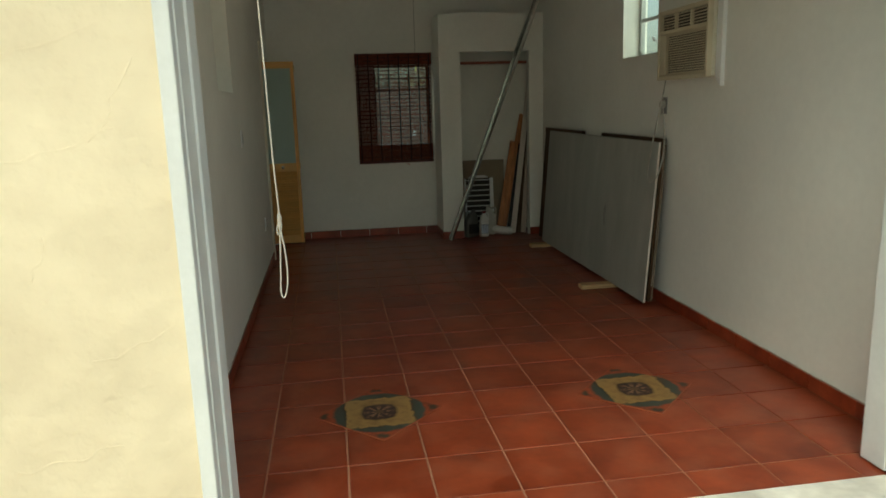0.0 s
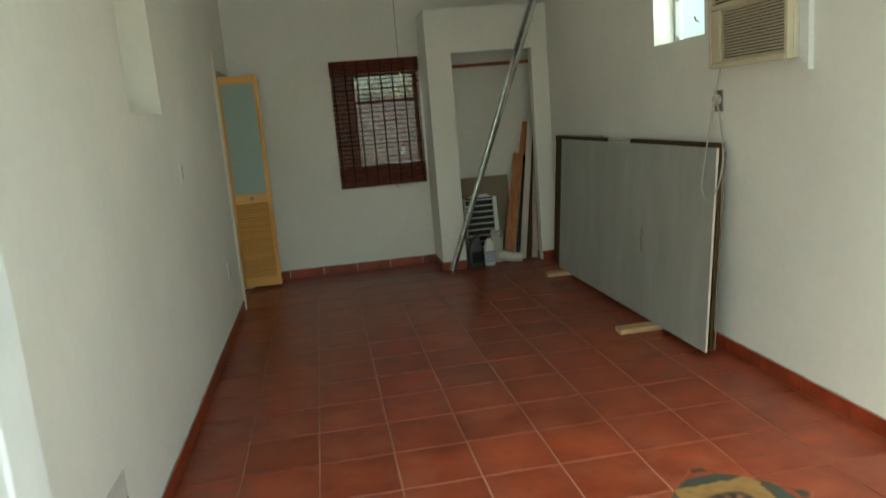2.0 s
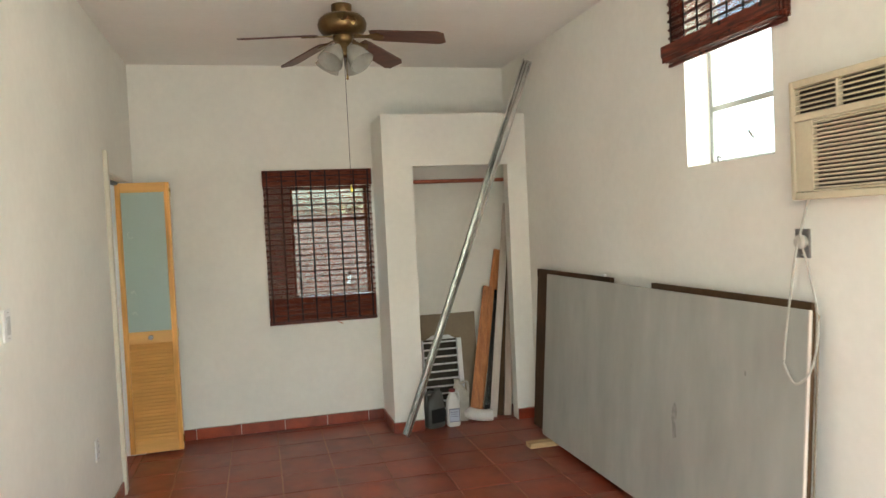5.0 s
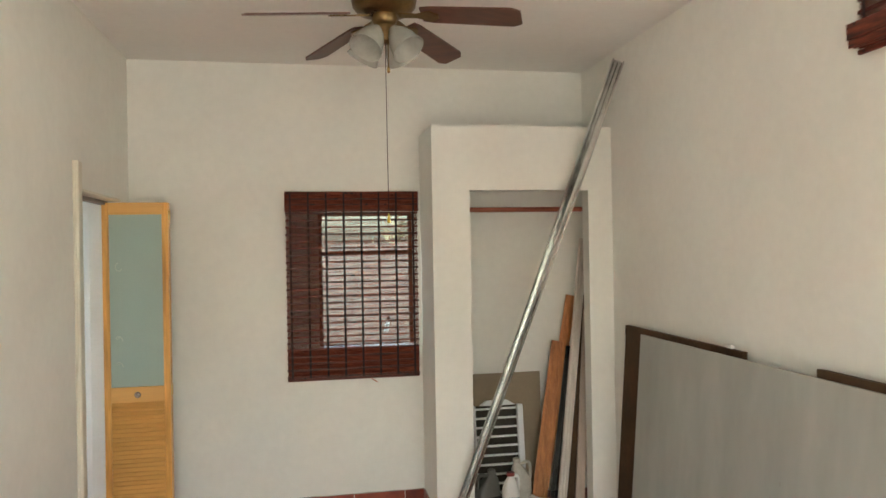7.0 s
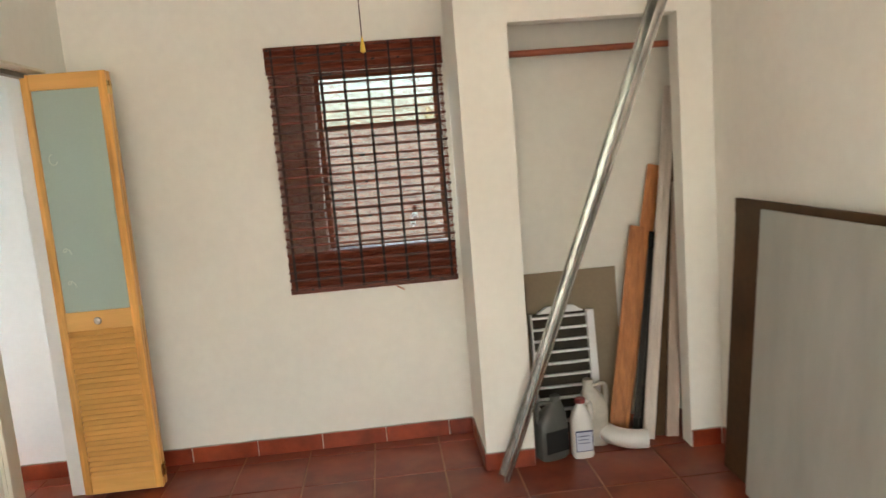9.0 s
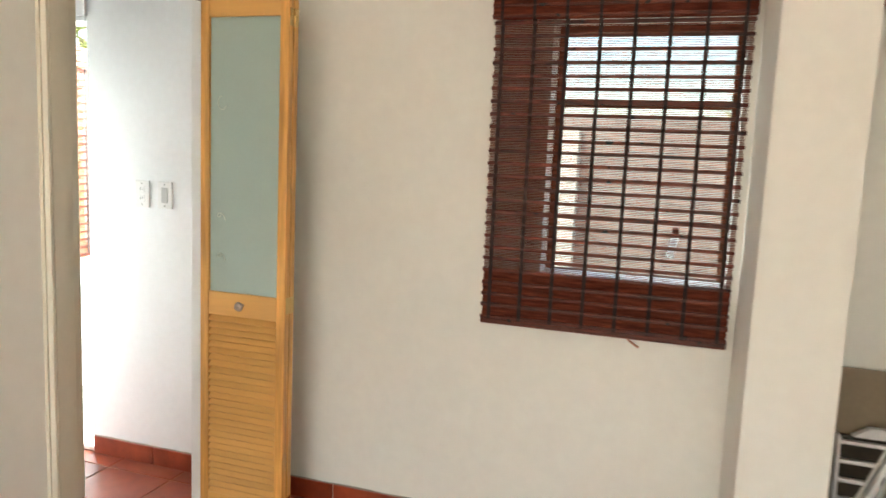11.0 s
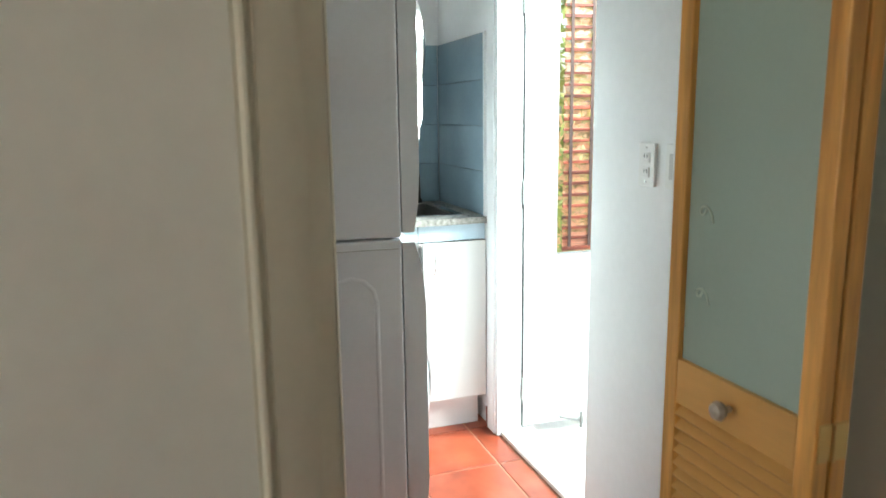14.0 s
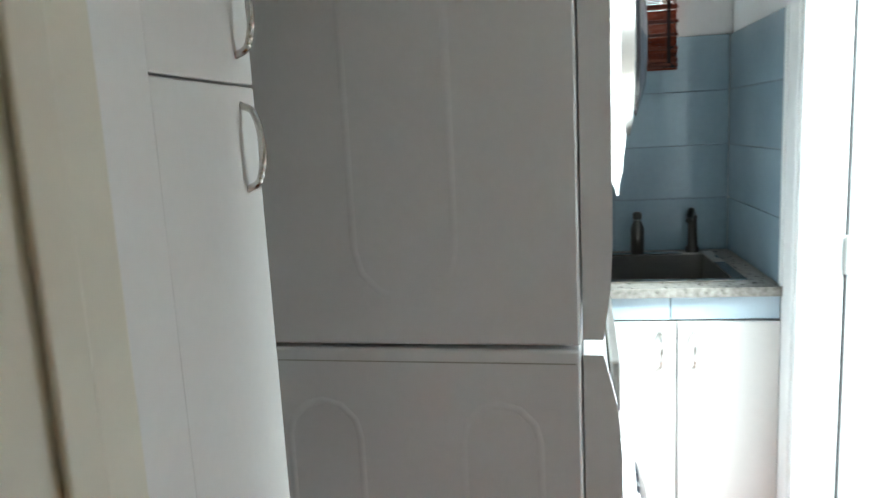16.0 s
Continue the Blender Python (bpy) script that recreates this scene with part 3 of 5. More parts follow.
def window(name, axis, plane, a0, a1, z0, z1, rails, material, mullions=(), label="white metal window"):
    """A framed window across x or y at a depth; rails and mullions: shares of its height and width."""
    w = thing(name, (plane if axis == "y" else a0, a0 if axis == "y" else plane, z0), label, "window", kind="structure")
    t = 0.025

    def b(u0, u1, h0, h1, d=0.02):
        return blk(plane - d, plane + d, u0, u1, h0, h1, bevel=0.004) if axis == "y" else blk(u0, u1, plane - d, plane + d, h0, h1, bevel=0.004)
    for u0, u1, h0, h1 in ((a0, a0 + t, z0, z1), (a1 - t, a1, z0, z1), (a0 + t, a1 - t, z0, z0 + t), (a0 + t, a1 - t, z1 - t, z1)):
        part("frame", b(u0, u1, h0, h1), material, w)
    for s in rails:
        h = z0 + (z1 - z0) * s
        part("rail", b(a0 + t, a1 - t, h - 0.014, h + 0.014, 0.018), material, w)
    for s in mullions:
        u = a0 + (a1 - a0) * s
        part("mullion", b(u - 0.011, u + 0.011, z0 + t, z1 - t, 0.012), material, w)
    pane = part("pane", b(a0 + t, a1 - t, z0 + t, z1 - t, 0.002), M["pane"], w)
    pane.visible_shadow = False
    return w


wr = window("window_1", "y", 2.775, 5.02, 5.64, 1.80, 2.65, (0.33,), M["alu"], label="grey metal window high in the wall")
bm = bmesh.new()
tube(bm, curve_pts([(2.75, 5.31, 1.90), (2.71, 5.29, 1.93), (2.70, 5.25, 1.90)]), 0.006)
part("latch", bm, M["grey_metal"], wr)
bm = bmesh.new()
tube(bm, curve_pts([(2.755, 5.58, 1.815), (2.73, 5.55, 1.84), (2.72, 5.50, 1.825)]), 0.005)
part("stay", bm, M["grey_metal"], wr)
wb = window("window_2", "x", 8.44, BX0, BX1, BZ0, BZ1, (0.0, 0.70), M["dark_wood"], label="brown framed sash window behind the blind")
part("latch", blk(1.235, 1.262, 8.385, 8.418, 1.12, 1.20, bevel=0.005, rot=Matrix.Rotation(radians(12), 4, "Y")), M["latch"], wb, "white latch")
part("latch_knob", blk(1.244, 1.268, 8.385, 8.41, 1.205, 1.228, bevel=0.007), M["black"], wb, "black latch knob")
solid("window_sill", blk(BX0 + 0.001, BX1 - 0.001, 8.286, 8.42, BZ0 + 0.001, BZ0 + 0.022, bevel=0.004), M["trim"], "white painted window sill", "sill", "structure")
window("window_3", "y", KX - 0.10, 7.35, 8.11, 1.55, 2.20, (0.5,), M["trim"], label="white kitchen window above the sink")

# ---- blinds ----


def bamboo_blind(name, m, w, h, label, step=0.0445, reed=0.0036, gap=0.0019, valance=0.13, cords=8, stack=0.0, solid_foot=0.2, reed_mat=None, seed=3):
    """A woven bamboo blind, hung from its top middle at m: x across, y out of the wall, z down."""
    rnd = random.Random(seed)
    t = thing(name, m.translation, label, "blind")

    def add(nm, bm, material, lab=""):
        bmesh.ops.transform(bm, matrix=m, verts=bm.verts[:])
        return part(nm, bm, material, t, lab)
    bm = bmesh.new()
    box(bm, -w / 2, w / 2, 0.0, 0.03, -0.045, 0)
    add("headrail", bm, M["dark_wood"])
    bm = bmesh.new()
    box(bm, -w / 2 - 0.004, w / 2 + 0.004, -0.020, -0.014, -valance, 0, bevel=0.002)
    add("valance", bm, reed_mat or M["reed"])
    for k in range(4):
        bm = bmesh.new()
        z = -0.012 - k * (valance - 0.022) / 3
        box(bm, -w / 2 - 0.005, w / 2 + 0.005, -0.025, -0.0202, z - 0.005, z + 0.005, bevel=0.0015)
        add("slat", bm, M["bamboo"])
    bm = bmesh.new()
    z = -valance + 0.01
    foot = -h + stack
    while z > foot:
        low = z < -h + solid_foot
        rr = reed * (2.0 if low else 1.0)
        box(bm, -w / 2 + rnd.uniform(0, 0.004), w / 2 - rnd.uniform(0, 0.004), 0.004, 0.004 + 0.002, z - rr, z)
        z -= rr + (0.0003 if low else gap * rnd.uniform(0.85, 1.15))
    tagged(add("reeds", bm, reed_mat or M["reed"]), kind="stuff")
    z = -valance - 0.01
    while z > foot + 0.02:
        bm = bmesh.new()
        x0, x1 = -w / 2 - rnd.uniform(0, 0.0025), w / 2 + rnd.uniform(0, 0.0025)
        box(bm, x0, x1, -0.004, 0.0035, z - 0.0065, z + 0.006 + rnd.uniform(-0.002, 0.002), bevel=0.001)
        add("slat", bm, M["bamboo"])
        z -= step * rnd.uniform(0.93, 1.07)
    for i in range(cords):
        x = -w / 2 + 0.03 + (w - 0.06) * i / (cords - 1)
        bm = bmesh.new()
        box(bm, x - 0.0068, x + 0.0068, -0.0065, -0.0043, foot, -0.01)
        box(bm, x - 0.0055, x + 0.0055, -0.0275, -0.0255, -valance - 0.003, -0.002)
        add("tape", bm, M["cord_dark"])
    for k in range(int(stack / 0.035)):
        bm = bmesh.new()
        zz = foot + 0.012 - k * 0.028
        for j in range(5):
            box(bm, -w / 2, w / 2, -0.05 + 0.007 * (k % 2) + j * 0.02, -0.036 + j * 0.02, zz - 0.05 - rnd.uniform(0, 0.01), zz, bevel=0.002)
        add("fold", bm, M["bamboo"])
    bm = bmesh.new()
    box(bm, -w / 2, w / 2, -0.007, 0.006, -h, -h + 0.016, bevel=0.002)
    add("bottom_bar", bm, M["bamboo"])
    return t


bl = bamboo_blind("bamboo_blind", pose(1.02, 8.274, 2.055), 0.852, 1.213, "dark red-brown woven bamboo blind, lowered over a window", reed=0.0037, gap=0.0019)
bm = bmesh.new()
tube(bm, [(1.12, 8.274, 0.845), (1.135, 8.274, 0.83), (1.165, 8.274, 0.812)], 0.004)
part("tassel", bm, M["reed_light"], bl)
bamboo_blind("bamboo_blind", pose(2.60, 5.32, 2.86, 0, 0, -90), 0.83, 0.55, "dark bamboo blind half rolled up over a bright window", stack=0.09, cords=8, solid_foot=0.0, seed=5)
bamboo_blind("bamboo_blind", pose(KX + 0.03, 7.73, 2.3, 0, 0, 90), 0.78, 0.71, "dark bamboo blind above the kitchen sink", seed=7)

# ---- bifold door and casing ----


def casing():
    f = thing("door_1", (XL, DY0, 0), "cream painted door casing round the kitchen doorway", "door frame", kind="structure")
    bm = bmesh.new()
    outline(bm, [(XL + 0.001, DY0 - 0.127), (XL + 0.012, DY0 - 0.127), (XL + 0.012, DY0 - 0.121), (XL + 0.016, DY0 - 0.119), (XL + 0.022, DY0 - 0.115), (XL + 0.023, DY0 - 0.110), (XL + 0.020, DY0 - 0.106),
                 (XL + 0.013, DY0 - 0.104), (XL + 0.013, DY0 - 0.099), (XL + 0.016, DY0 - 0.097), (XL + 0.017, DY0 - 0.036), (XL + 0.013, DY0 - 0.030), (XL + 0.002, DY0 - 0.0006)], 0.0, 2.12)
    part("casing", bm, M["casing"], f, smooth=True)
    bm = bmesh.new()
    box(bm, XL - W - 0.02, XL + 0.001, DY0 - 0.0003, DY0 + 0.006, 0, DZ, bevel=0.003)
    box(bm, XL - 0.115, XL - 0.075, DY0 + 0.0062, DY0 + 0.013, 0, DZ, bevel=0.003)
    part("jamb", bm, M["casing"], f)
    bm = bmesh.new()
    box(bm, XL - W - 0.02, XL - W - 0.001, DY0 - 0.09, DY0 - 0.002, 0, 2.08, bevel=0.004)
    part("kitchen_casing", bm, M["trim"], f)
    bm = bmesh.new()
    box(bm, XL - W - 0.02, XL + 0.012, DY1 - 0.014, DY1 + 0.0005, 0, DZ, bevel=0.003)
    part("jamb", bm, M["trim"], f)
    bm = bmesh.new()
    box(bm, XL - W - 0.02, XL + 0.012, DY0 + 0.0065, DY1 - 0.0145, DZ - 0.012, DZ, bevel=0.003)
    part("head", bm, M["casing"], f)
    bm = bmesh.new()
    box(bm, XL - 0.095, XL - 0.06, DY0 + 0.03, DY1 - 0.02, DZ - 0.034, DZ - 0.013)
    part("track", bm, M["grey_metal"], f, "grey metal sliding track")


casing()


def bifold_door():
    t = thing("bifold_door", (-0.25, 8.03, 0.02), "folded honey pine bifold door with frosted glass and louvres", "door")
    x0, x1, z0, z1, s = -0.432, -0.069, 0.022, 1.973, 0.036
    zr0, zr1 = 0.815, 0.903
    for y0, front in ((8.000, True), (8.036, False)):
        y1 = y0 + 0.030
        part("leaf_stile", blk(x0, x0 + s, y0, y1, z0, z1, bevel=0.003), M["pine"], t)
        part("leaf_stile", blk(x1 - s, x1, y0, y1, z0, z1, bevel=0.003), M["pine"], t)
        for a, b in ((z0, z0 + 0.085), (zr0, zr1), (z1 - 0.07, z1)):
            part("leaf_rail", blk(x0 + s, x1 - s, y0 + 0.001, y1 - 0.001, a, b, bevel=0.002), M["pine_slat"], t)
        g = part("frosted_pane", blk(x0 + s - 0.004, x1 - s + 0.004, y0 + 0.012, y0 + 0.018, zr1, z1 - 0.07), M["frost"], t, "sea-green frosted glass pane")
        if front:
            for zc, k in ((1.02, 1), (1.17, 1), (1.59, -1)):
                bm = bmesh.new()
                pts = [(x0 + s + 0.045 + 0.022 * (1 - a / 9) * math.cos(a * 0.75), y0 + 0.0105, zc + k * 0.026 * (1 - a / 9) * math.sin(a * 0.75) + 0.004 * a) for a in range(8)]
                tube(bm, curve_pts(pts, 3), 0.0022, 5)
                part("etching", bm, M["etch"], g, "pale etched scroll")
        n = 28
        za, zb = z0 + 0.085, zr0
        for i in range(n):
            z = za + (zb - za) * (i + 0.5) / n
            rot = Matrix.Rotation(radians(43), 4, "X")
            part("louvre", blk(x0 + s, x1 - s, y0 + 0.0145 - 0.0172, y0 + 0.0145 + 0.0172, z - 0.0028, z + 0.0028, rot=rot), M["pine_slat"], t)
    bm = bmesh.new()
    lathe(bm, [(0.004, 0), (0.007, 0.004), (0.006, 0.012), (0.015, 0.020), (0.018, 0.028), (0.014, 0.036), (0.003, 0.040)], pose(-0.245, 8.0, 0.862, 90, 0, 0), 16)
    part("knob", bm, M["crystal"], t, "clear faceted knob", smooth=True)
    for z in (0.10, 0.875, 1.90):
        bm = bmesh.new()
        box(bm, x1 - 0.001, x1 + 0.003, 8.006, 8.030, z - 0.03, z + 0.03, bevel=0.001)
        box(bm, x1 - 0.001, x1 + 0.003, 8.036, 8.062, z - 0.03, z + 0.03, bevel=0.001)
        tube(bm, [(x1 + 0.004, 8.033, z - 0.03), (x1 + 0.004, 8.033, z + 0.03)], 0.004)
        part("hinge", bm, M["gold"], t, "brass hinge")


bifold_door()

# ---- ceiling fan ----


def ceiling_fan():
    cx, cy = 1.079, 6.724
    t = thing("ceiling_fan", (cx, cy, ZC), "antique brass ceiling fan with walnut blades and glass shades", "ceiling fan")
    T = Matrix.Translation((cx, cy, 0))
    bm = bmesh.new()
    lathe(bm, [(0.03, ZC - 0.055), (0.055, ZC - 0.05), (0.060, ZC - 0.03), (0.060, ZC)], T)
    part("canopy", bm, M["brass"], t, smooth=True)
    bm = bmesh.new()
    lathe(bm, [(0.03, 2.700), (0.085, 2.702), (0.120, 2.714), (0.139, 2.738), (0.144, 2.765), (0.136, 2.793), (0.112, 2.815), (0.078, 2.826), (0.048, 2.830), (0.044, 2.845), (0.050, 2.850), (0.050, 2.875)], T, 32)
    part("motor", bm, M["brass"], t, smooth=True)
    bm = bmesh.new()
    lathe(bm, [(0.018, 2.575), (0.040, 2.585), (0.046, 2.62), (0.040, 2.655), (0.052, 2.665), (0.060, 2.685), (0.055, 2.71)], T)
    part("light_kit", bm, M["brass"], t, smooth=True)
    for k in (0, 1, 2, 4):
        a = radians(48.4 + 72 * k)
        R = T @ Matrix.Rotation(a, 4, "Z") @ Matrix.Translation((0, 0, 2.712)) @ Matrix.Rotation(radians(7), 4, "Y") @ Matrix.Rotation(radians(-15), 4, "X")
        bm = bmesh.new()
        outline(bm, [(0.17, -0.05), (0.22, -0.058), (0.57, -0.066), (0.607, -0.045), (0.607, 0.045), (0.57, 0.066), (0.22, 0.058), (0.17, 0.05)], -0.004, 0.004, R)
        b = part("blade", bm, M["blade"], t)
        bm = bmesh.new()
        outline(bm, [(0.07, -0.016), (0.15, -0.013), (0.21, -0.038), (0.25, -0.012), (0.25, 0.012), (0.21, 0.038), (0.15, 0.013), (0.07, 0.016)], -0.012, -0.005, R)
        part("blade_arm", bm, M["brass"], b, "brass blade arm")
    for k in range(4):
        a = radians(45 + 90 * k)
        R = T @ Matrix.Rotation(a, 4, "Z") @ Matrix.Translation((0.05, 0, 2.632)) @ Matrix.Rotation(radians(-38), 4, "Y") @ Matrix.Rotation(radians(180), 4, "X") @ Matrix.Scale(1.14, 4)
        bm = bmesh.new()
        prof = [(0.020, 0.0), (0.028, 0.012), (0.040, 0.03), (0.054, 0.065), (0.058, 0.09), (0.066, 0.115), (0.063, 0.115), (0.054, 0.09), (0.050, 0.065), (0.036, 0.03), (0.014, 0.01)]
        lathe(bm, prof, R, 20)
        part("shade", bm, M["opal"], t, "ribbed opal glass shade", smooth=True)
    bm = bmesh.new()
    tube(bm, [(cx + 0.012, cy - 0.03, 2.62), (cx + 0.012, cy - 0.03, 2.47)], 0.0018, 5)
    lathe(bm, [(0.002, 2.44), (0.007, 2.445), (0.006, 2.465), (0.002, 2.475)], Matrix.Translation((cx + 0.012, cy - 0.03, 0)), 8)
    part("pull_chain", bm, M["gold"], t)
    bm = bmesh.new()
    tube(bm, [(cx, cy - 0.02, 2.62), (cx + 0.003, cy - 0.02, 1.825)], 0.0016, 5)
    c = part("pull_string", bm, M["cord_dark"], t)
    bm = bmesh.new()
    lathe(bm, [(0.002, 1.788), (0.0075, 1.792), (0.0065, 1.806), (0.003, 1.826), (0.0015, 1.832)], Matrix.Translation((cx + 0.003, cy - 0.02, 0)), 10)
    part("pull_knob", bm, M["yellow_cap"], c, "yellow teardrop pull")


ceiling_fan()

# ---- air conditioner ----


def air_conditioner():
    x0, x1, y0, y1, z0, z1 = 2.535, XR - 0.002, 4.168, 4.835, 1.60, 2.052
    t = thing("air_conditioner", (2.58, 4.5, z0), "aged beige window air conditioner set into the wall", "air conditioner")
    bm = bmesh.new()
    box(bm, x0 + 0.035, x1, y0 + 0.004, y1 - 0.004, z0 + 0.004, z1 - 0.004, bevel=0.006)
    part("body", bm, M["beige_light"], t)
    fr = 0.022
    bm = bmesh.new()
    box(bm, x0, x0 + 0.034, y0, y0 + fr, z0, z1, bevel=0.005)
    box(bm, x0, x0 + 0.034, y1 - fr, y1, z0, z1, bevel=0.005)
    box(bm, x0, x0 + 0.034, y0 + fr, y1 - fr, z0, z0 + 0.028, bevel=0.005)
    box(bm, x0, x0 + 0.034, y0 + fr, y1 - fr, z1 - 0.028, z1, bevel=0.005)
    box(bm, x0, x0 + 0.034, y0 + fr, y1 - fr, z1 - 0.155, z1 - 0.128, bevel=0.004)
    part("bezel", bm, M["beige"], t)
    # Dark sheet added behind the louvres as painted shade.
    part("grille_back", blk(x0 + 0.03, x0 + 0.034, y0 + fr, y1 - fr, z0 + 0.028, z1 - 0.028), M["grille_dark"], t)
    part("control_door", blk(x0 + 0.004, x0 + 0.029, y1 - fr - 0.085, y1 - fr - 0.001, z0 + 0.03, z1 - 0.157, bevel=0.005), M["beige"], t)
    g0, g1 = y0 + fr + 0.006, y1 - fr - 0.092
    n = 17
    for i in range(n):
        z = z0 + 0.034 + (z1 - 0.162 - z0 - 0.034) * (i + 0.5) / n
        part("louvre", blk(x0 + 0.006, x0 + 0.018, g0, g1, z - 0.0031, z + 0.0031, rot=Matrix.Rotation(radians(14), 4, "Y")), M["beige"], t)
    for a, b, c, d in ((g0 - 0.005, g1 + 0.005, z0 + 0.029, z0 + 0.036), (g0 - 0.005, g1 + 0.005, z1 - 0.163, z1 - 0.156), (g1, g1 + 0.005, z0 + 0.037, z1 - 0.164), (g0 - 0.005, g0, z0 + 0.037, z1 - 0.164)):
        part("grille_rim", blk(x0 + 0.002, x0 + 0.026, a, b, c, d, bevel=0.0015), M["beige"], t)
    for k in range(3):
        ya = y0 + fr + 0.004 + k * (y1 - y0 - 2 * fr) / 3
        yb = ya + (y1 - y0 - 2 * fr) / 3 - 0.012
        part("divider", blk(x0 + 0.003, x0 + 0.028, yb, yb + 0.010, z1 - 0.127, z1 - 0.029, bevel=0.002), M["beige"], t)
        for i in range(5):
            z = z1 - 0.122 + 0.093 * (i + 0.5) / 5
            part("vane", blk(x0 + 0.007, x0 + 0.020, ya, yb, z - 0.0028, z + 0.0028, rot=Matrix.Rotation(radians(-20), 4, "Y")), M["beige"], t)
    bm = bmesh.new()
    Q = Matrix(((0, 0, 1, 0), (1, 0, 0, 0), (0, 1, 0, 0), (0, 0, 0, 1)))
    outline(bm, [(4.166, 1.60), (4.166, 2.075), (4.105, 2.075), (4.105, 1.545)], XR - 0.028, XR - 0.001, Q)
    part("surround", bm, M["trim"], t, "white wall surround")
    bm = bmesh.new()
    tube(bm, curve_pts([(2.585, 4.80, 1.61), (2.588, 4.83, 1.54), (2.585, 4.855, 1.46), (2.57, 4.87, 1.36), (2.535, 4.862, 1.20), (2.500, 4.86, 1.0), (2.490, 4.835, 0.94), (2.490, 4.785, 0.90), (2.52, 4.735, 0.97), (2.56, 4.745, 1.13), (2.585, 4.81, 1.32), (2.59, 4.85, 1.42)], 5), 0.0045)
    part("power_cord", bm, M["flex"], t, "grey looped power cord")
    bm = bmesh.new()
    lathe(bm, [(0.008, 0), (0.026, 0.006), (0.03, 0.024), (0.022, 0.034)], pose(XR - 0.006, 4.862, 1.437, 0, -90, 0), 16)
    part("plug", bm, M["flex"], t, smooth=True)


air_conditioner()


def wall_plate(name, m, w, h, material, label, category, rocker=False, sockets=False):
    """A plate on a wall: m puts its middle; x across, z up, its face to -y."""
    t = thing(name, m.translation, label, category)

    def add(nm, bm, mt, lab=""):
        bmesh.ops.transform(bm, matrix=m, verts=bm.verts[:])
        part(nm, bm, mt, t, lab)
    add("plate", blk(-w / 2, w / 2, -0.0095, -0.0005, -h / 2, h / 2, bevel=0.002), material)
    if rocker:
        add("rocker", blk(-0.016, 0.016, -0.0135, -0.0097, -0.033, 0.033, bevel=0.002), M["rocker"])
    if sockets:
        for z in (-0.02, 0.02):
            add("socket", blk(-0.015, 0.015, -0.012, -0.0097, z - 0.014, z + 0.014, bevel=0.002), M["plate"])
            for x in (-0.006, 0.006):
                add("slot", blk(x - 0.0012, x + 0.0012, -0.0127, -0.0121, z - 0.002, z + 0.008), M["black"])
    for z in (-h / 2 + 0.012, h / 2 - 0.012):
        add("screw", blk(-0.0025, 0.0025, -0.011, -0.0097, z - 0.0025, z + 0.0025), M["chrome"])


wall_plate("power_outlet", pose(XR, 4.872, 1.43, 0, 0, -90), 0.075, 0.115, M["grey_metal"], "dull metal socket plate under the air conditioner", "outlet", sockets=False)
wall_plate("light_switch", pose(XL, 5.33, 1.285, 0, 0, 90), 0.07, 0.115, M["plate"], "white light switch on the plaster wall", "light switch", rocker=True)
wall_plate("power_outlet", pose(XL, 6.585, 0.47, 0, 0, 90), 0.07, 0.115, M["plate"], "white power outlet low on the plaster wall", "outlet", sockets=True)
wall_plate("power_outlet", pose(-0.957, KB, 1.226, 0, 0, 0), 0.07, 0.115, M["plate"], "white double outlet beside the kitchen switch", "outlet", sockets=True)
wall_plate("light_switch", pose(-0.838, KB, 1.226, 0, 0, 0), 0.07, 0.115, M["plate"], "white rocker switch beside the kitchen doorway", "light switch", rocker=True)


def wall_cover():
    t = thing("vent_cover", (XL, 3.35, 0.2), "painted metal cover plate low on the wall", "vent cover")
    part("plate", blk(XL + 0.0005, XL + 0.007, 3.14, 3.56, 0.205, 0.40, bevel=0.002), M["outer_wall"], t)
    for y in (3.16, 3.54):
        part("screw", blk(XL + 0.0072, XL + 0.009, y - 0.005, y + 0.005, 0.298, 0.308, bevel=0.001), M["chrome"], t)


wall_cover()

# ---- boards against the wall ----


def leaning(x_foot, x_top, y0, y1, z0, z1, thick):
    """A sheet that leans on the wall to the east: its corners from foot to top."""
    bm = bmesh.new()
    d = Vector((x_top - x_foot, 0, z1 - z0)).normalized()
    nrm = Vector((d.z, 0, -d.x)) * thick
    c = []
    for x, z in ((x_foot, z0), (x_top, z1)):
        for y in (y0, y1):
            c.append((Vector((x, y, z)), Vector((x, y, z)) + nrm))
    v = [[bm.verts.new(q) for q in pair] for pair in c]
    a, b, e, f = v
    for quad in ((a[0], b[0], f[0], e[0]), (a[1], e[1], f[1], b[1]), (a[0], a[1], b[1], b[0]), (e[0], f[0], f[1], e[1]), (a[0], e[0], e[1], a[1]), (b[0], b[1], f[1], f[0])):
        bm.faces.new(quad)
    return bm


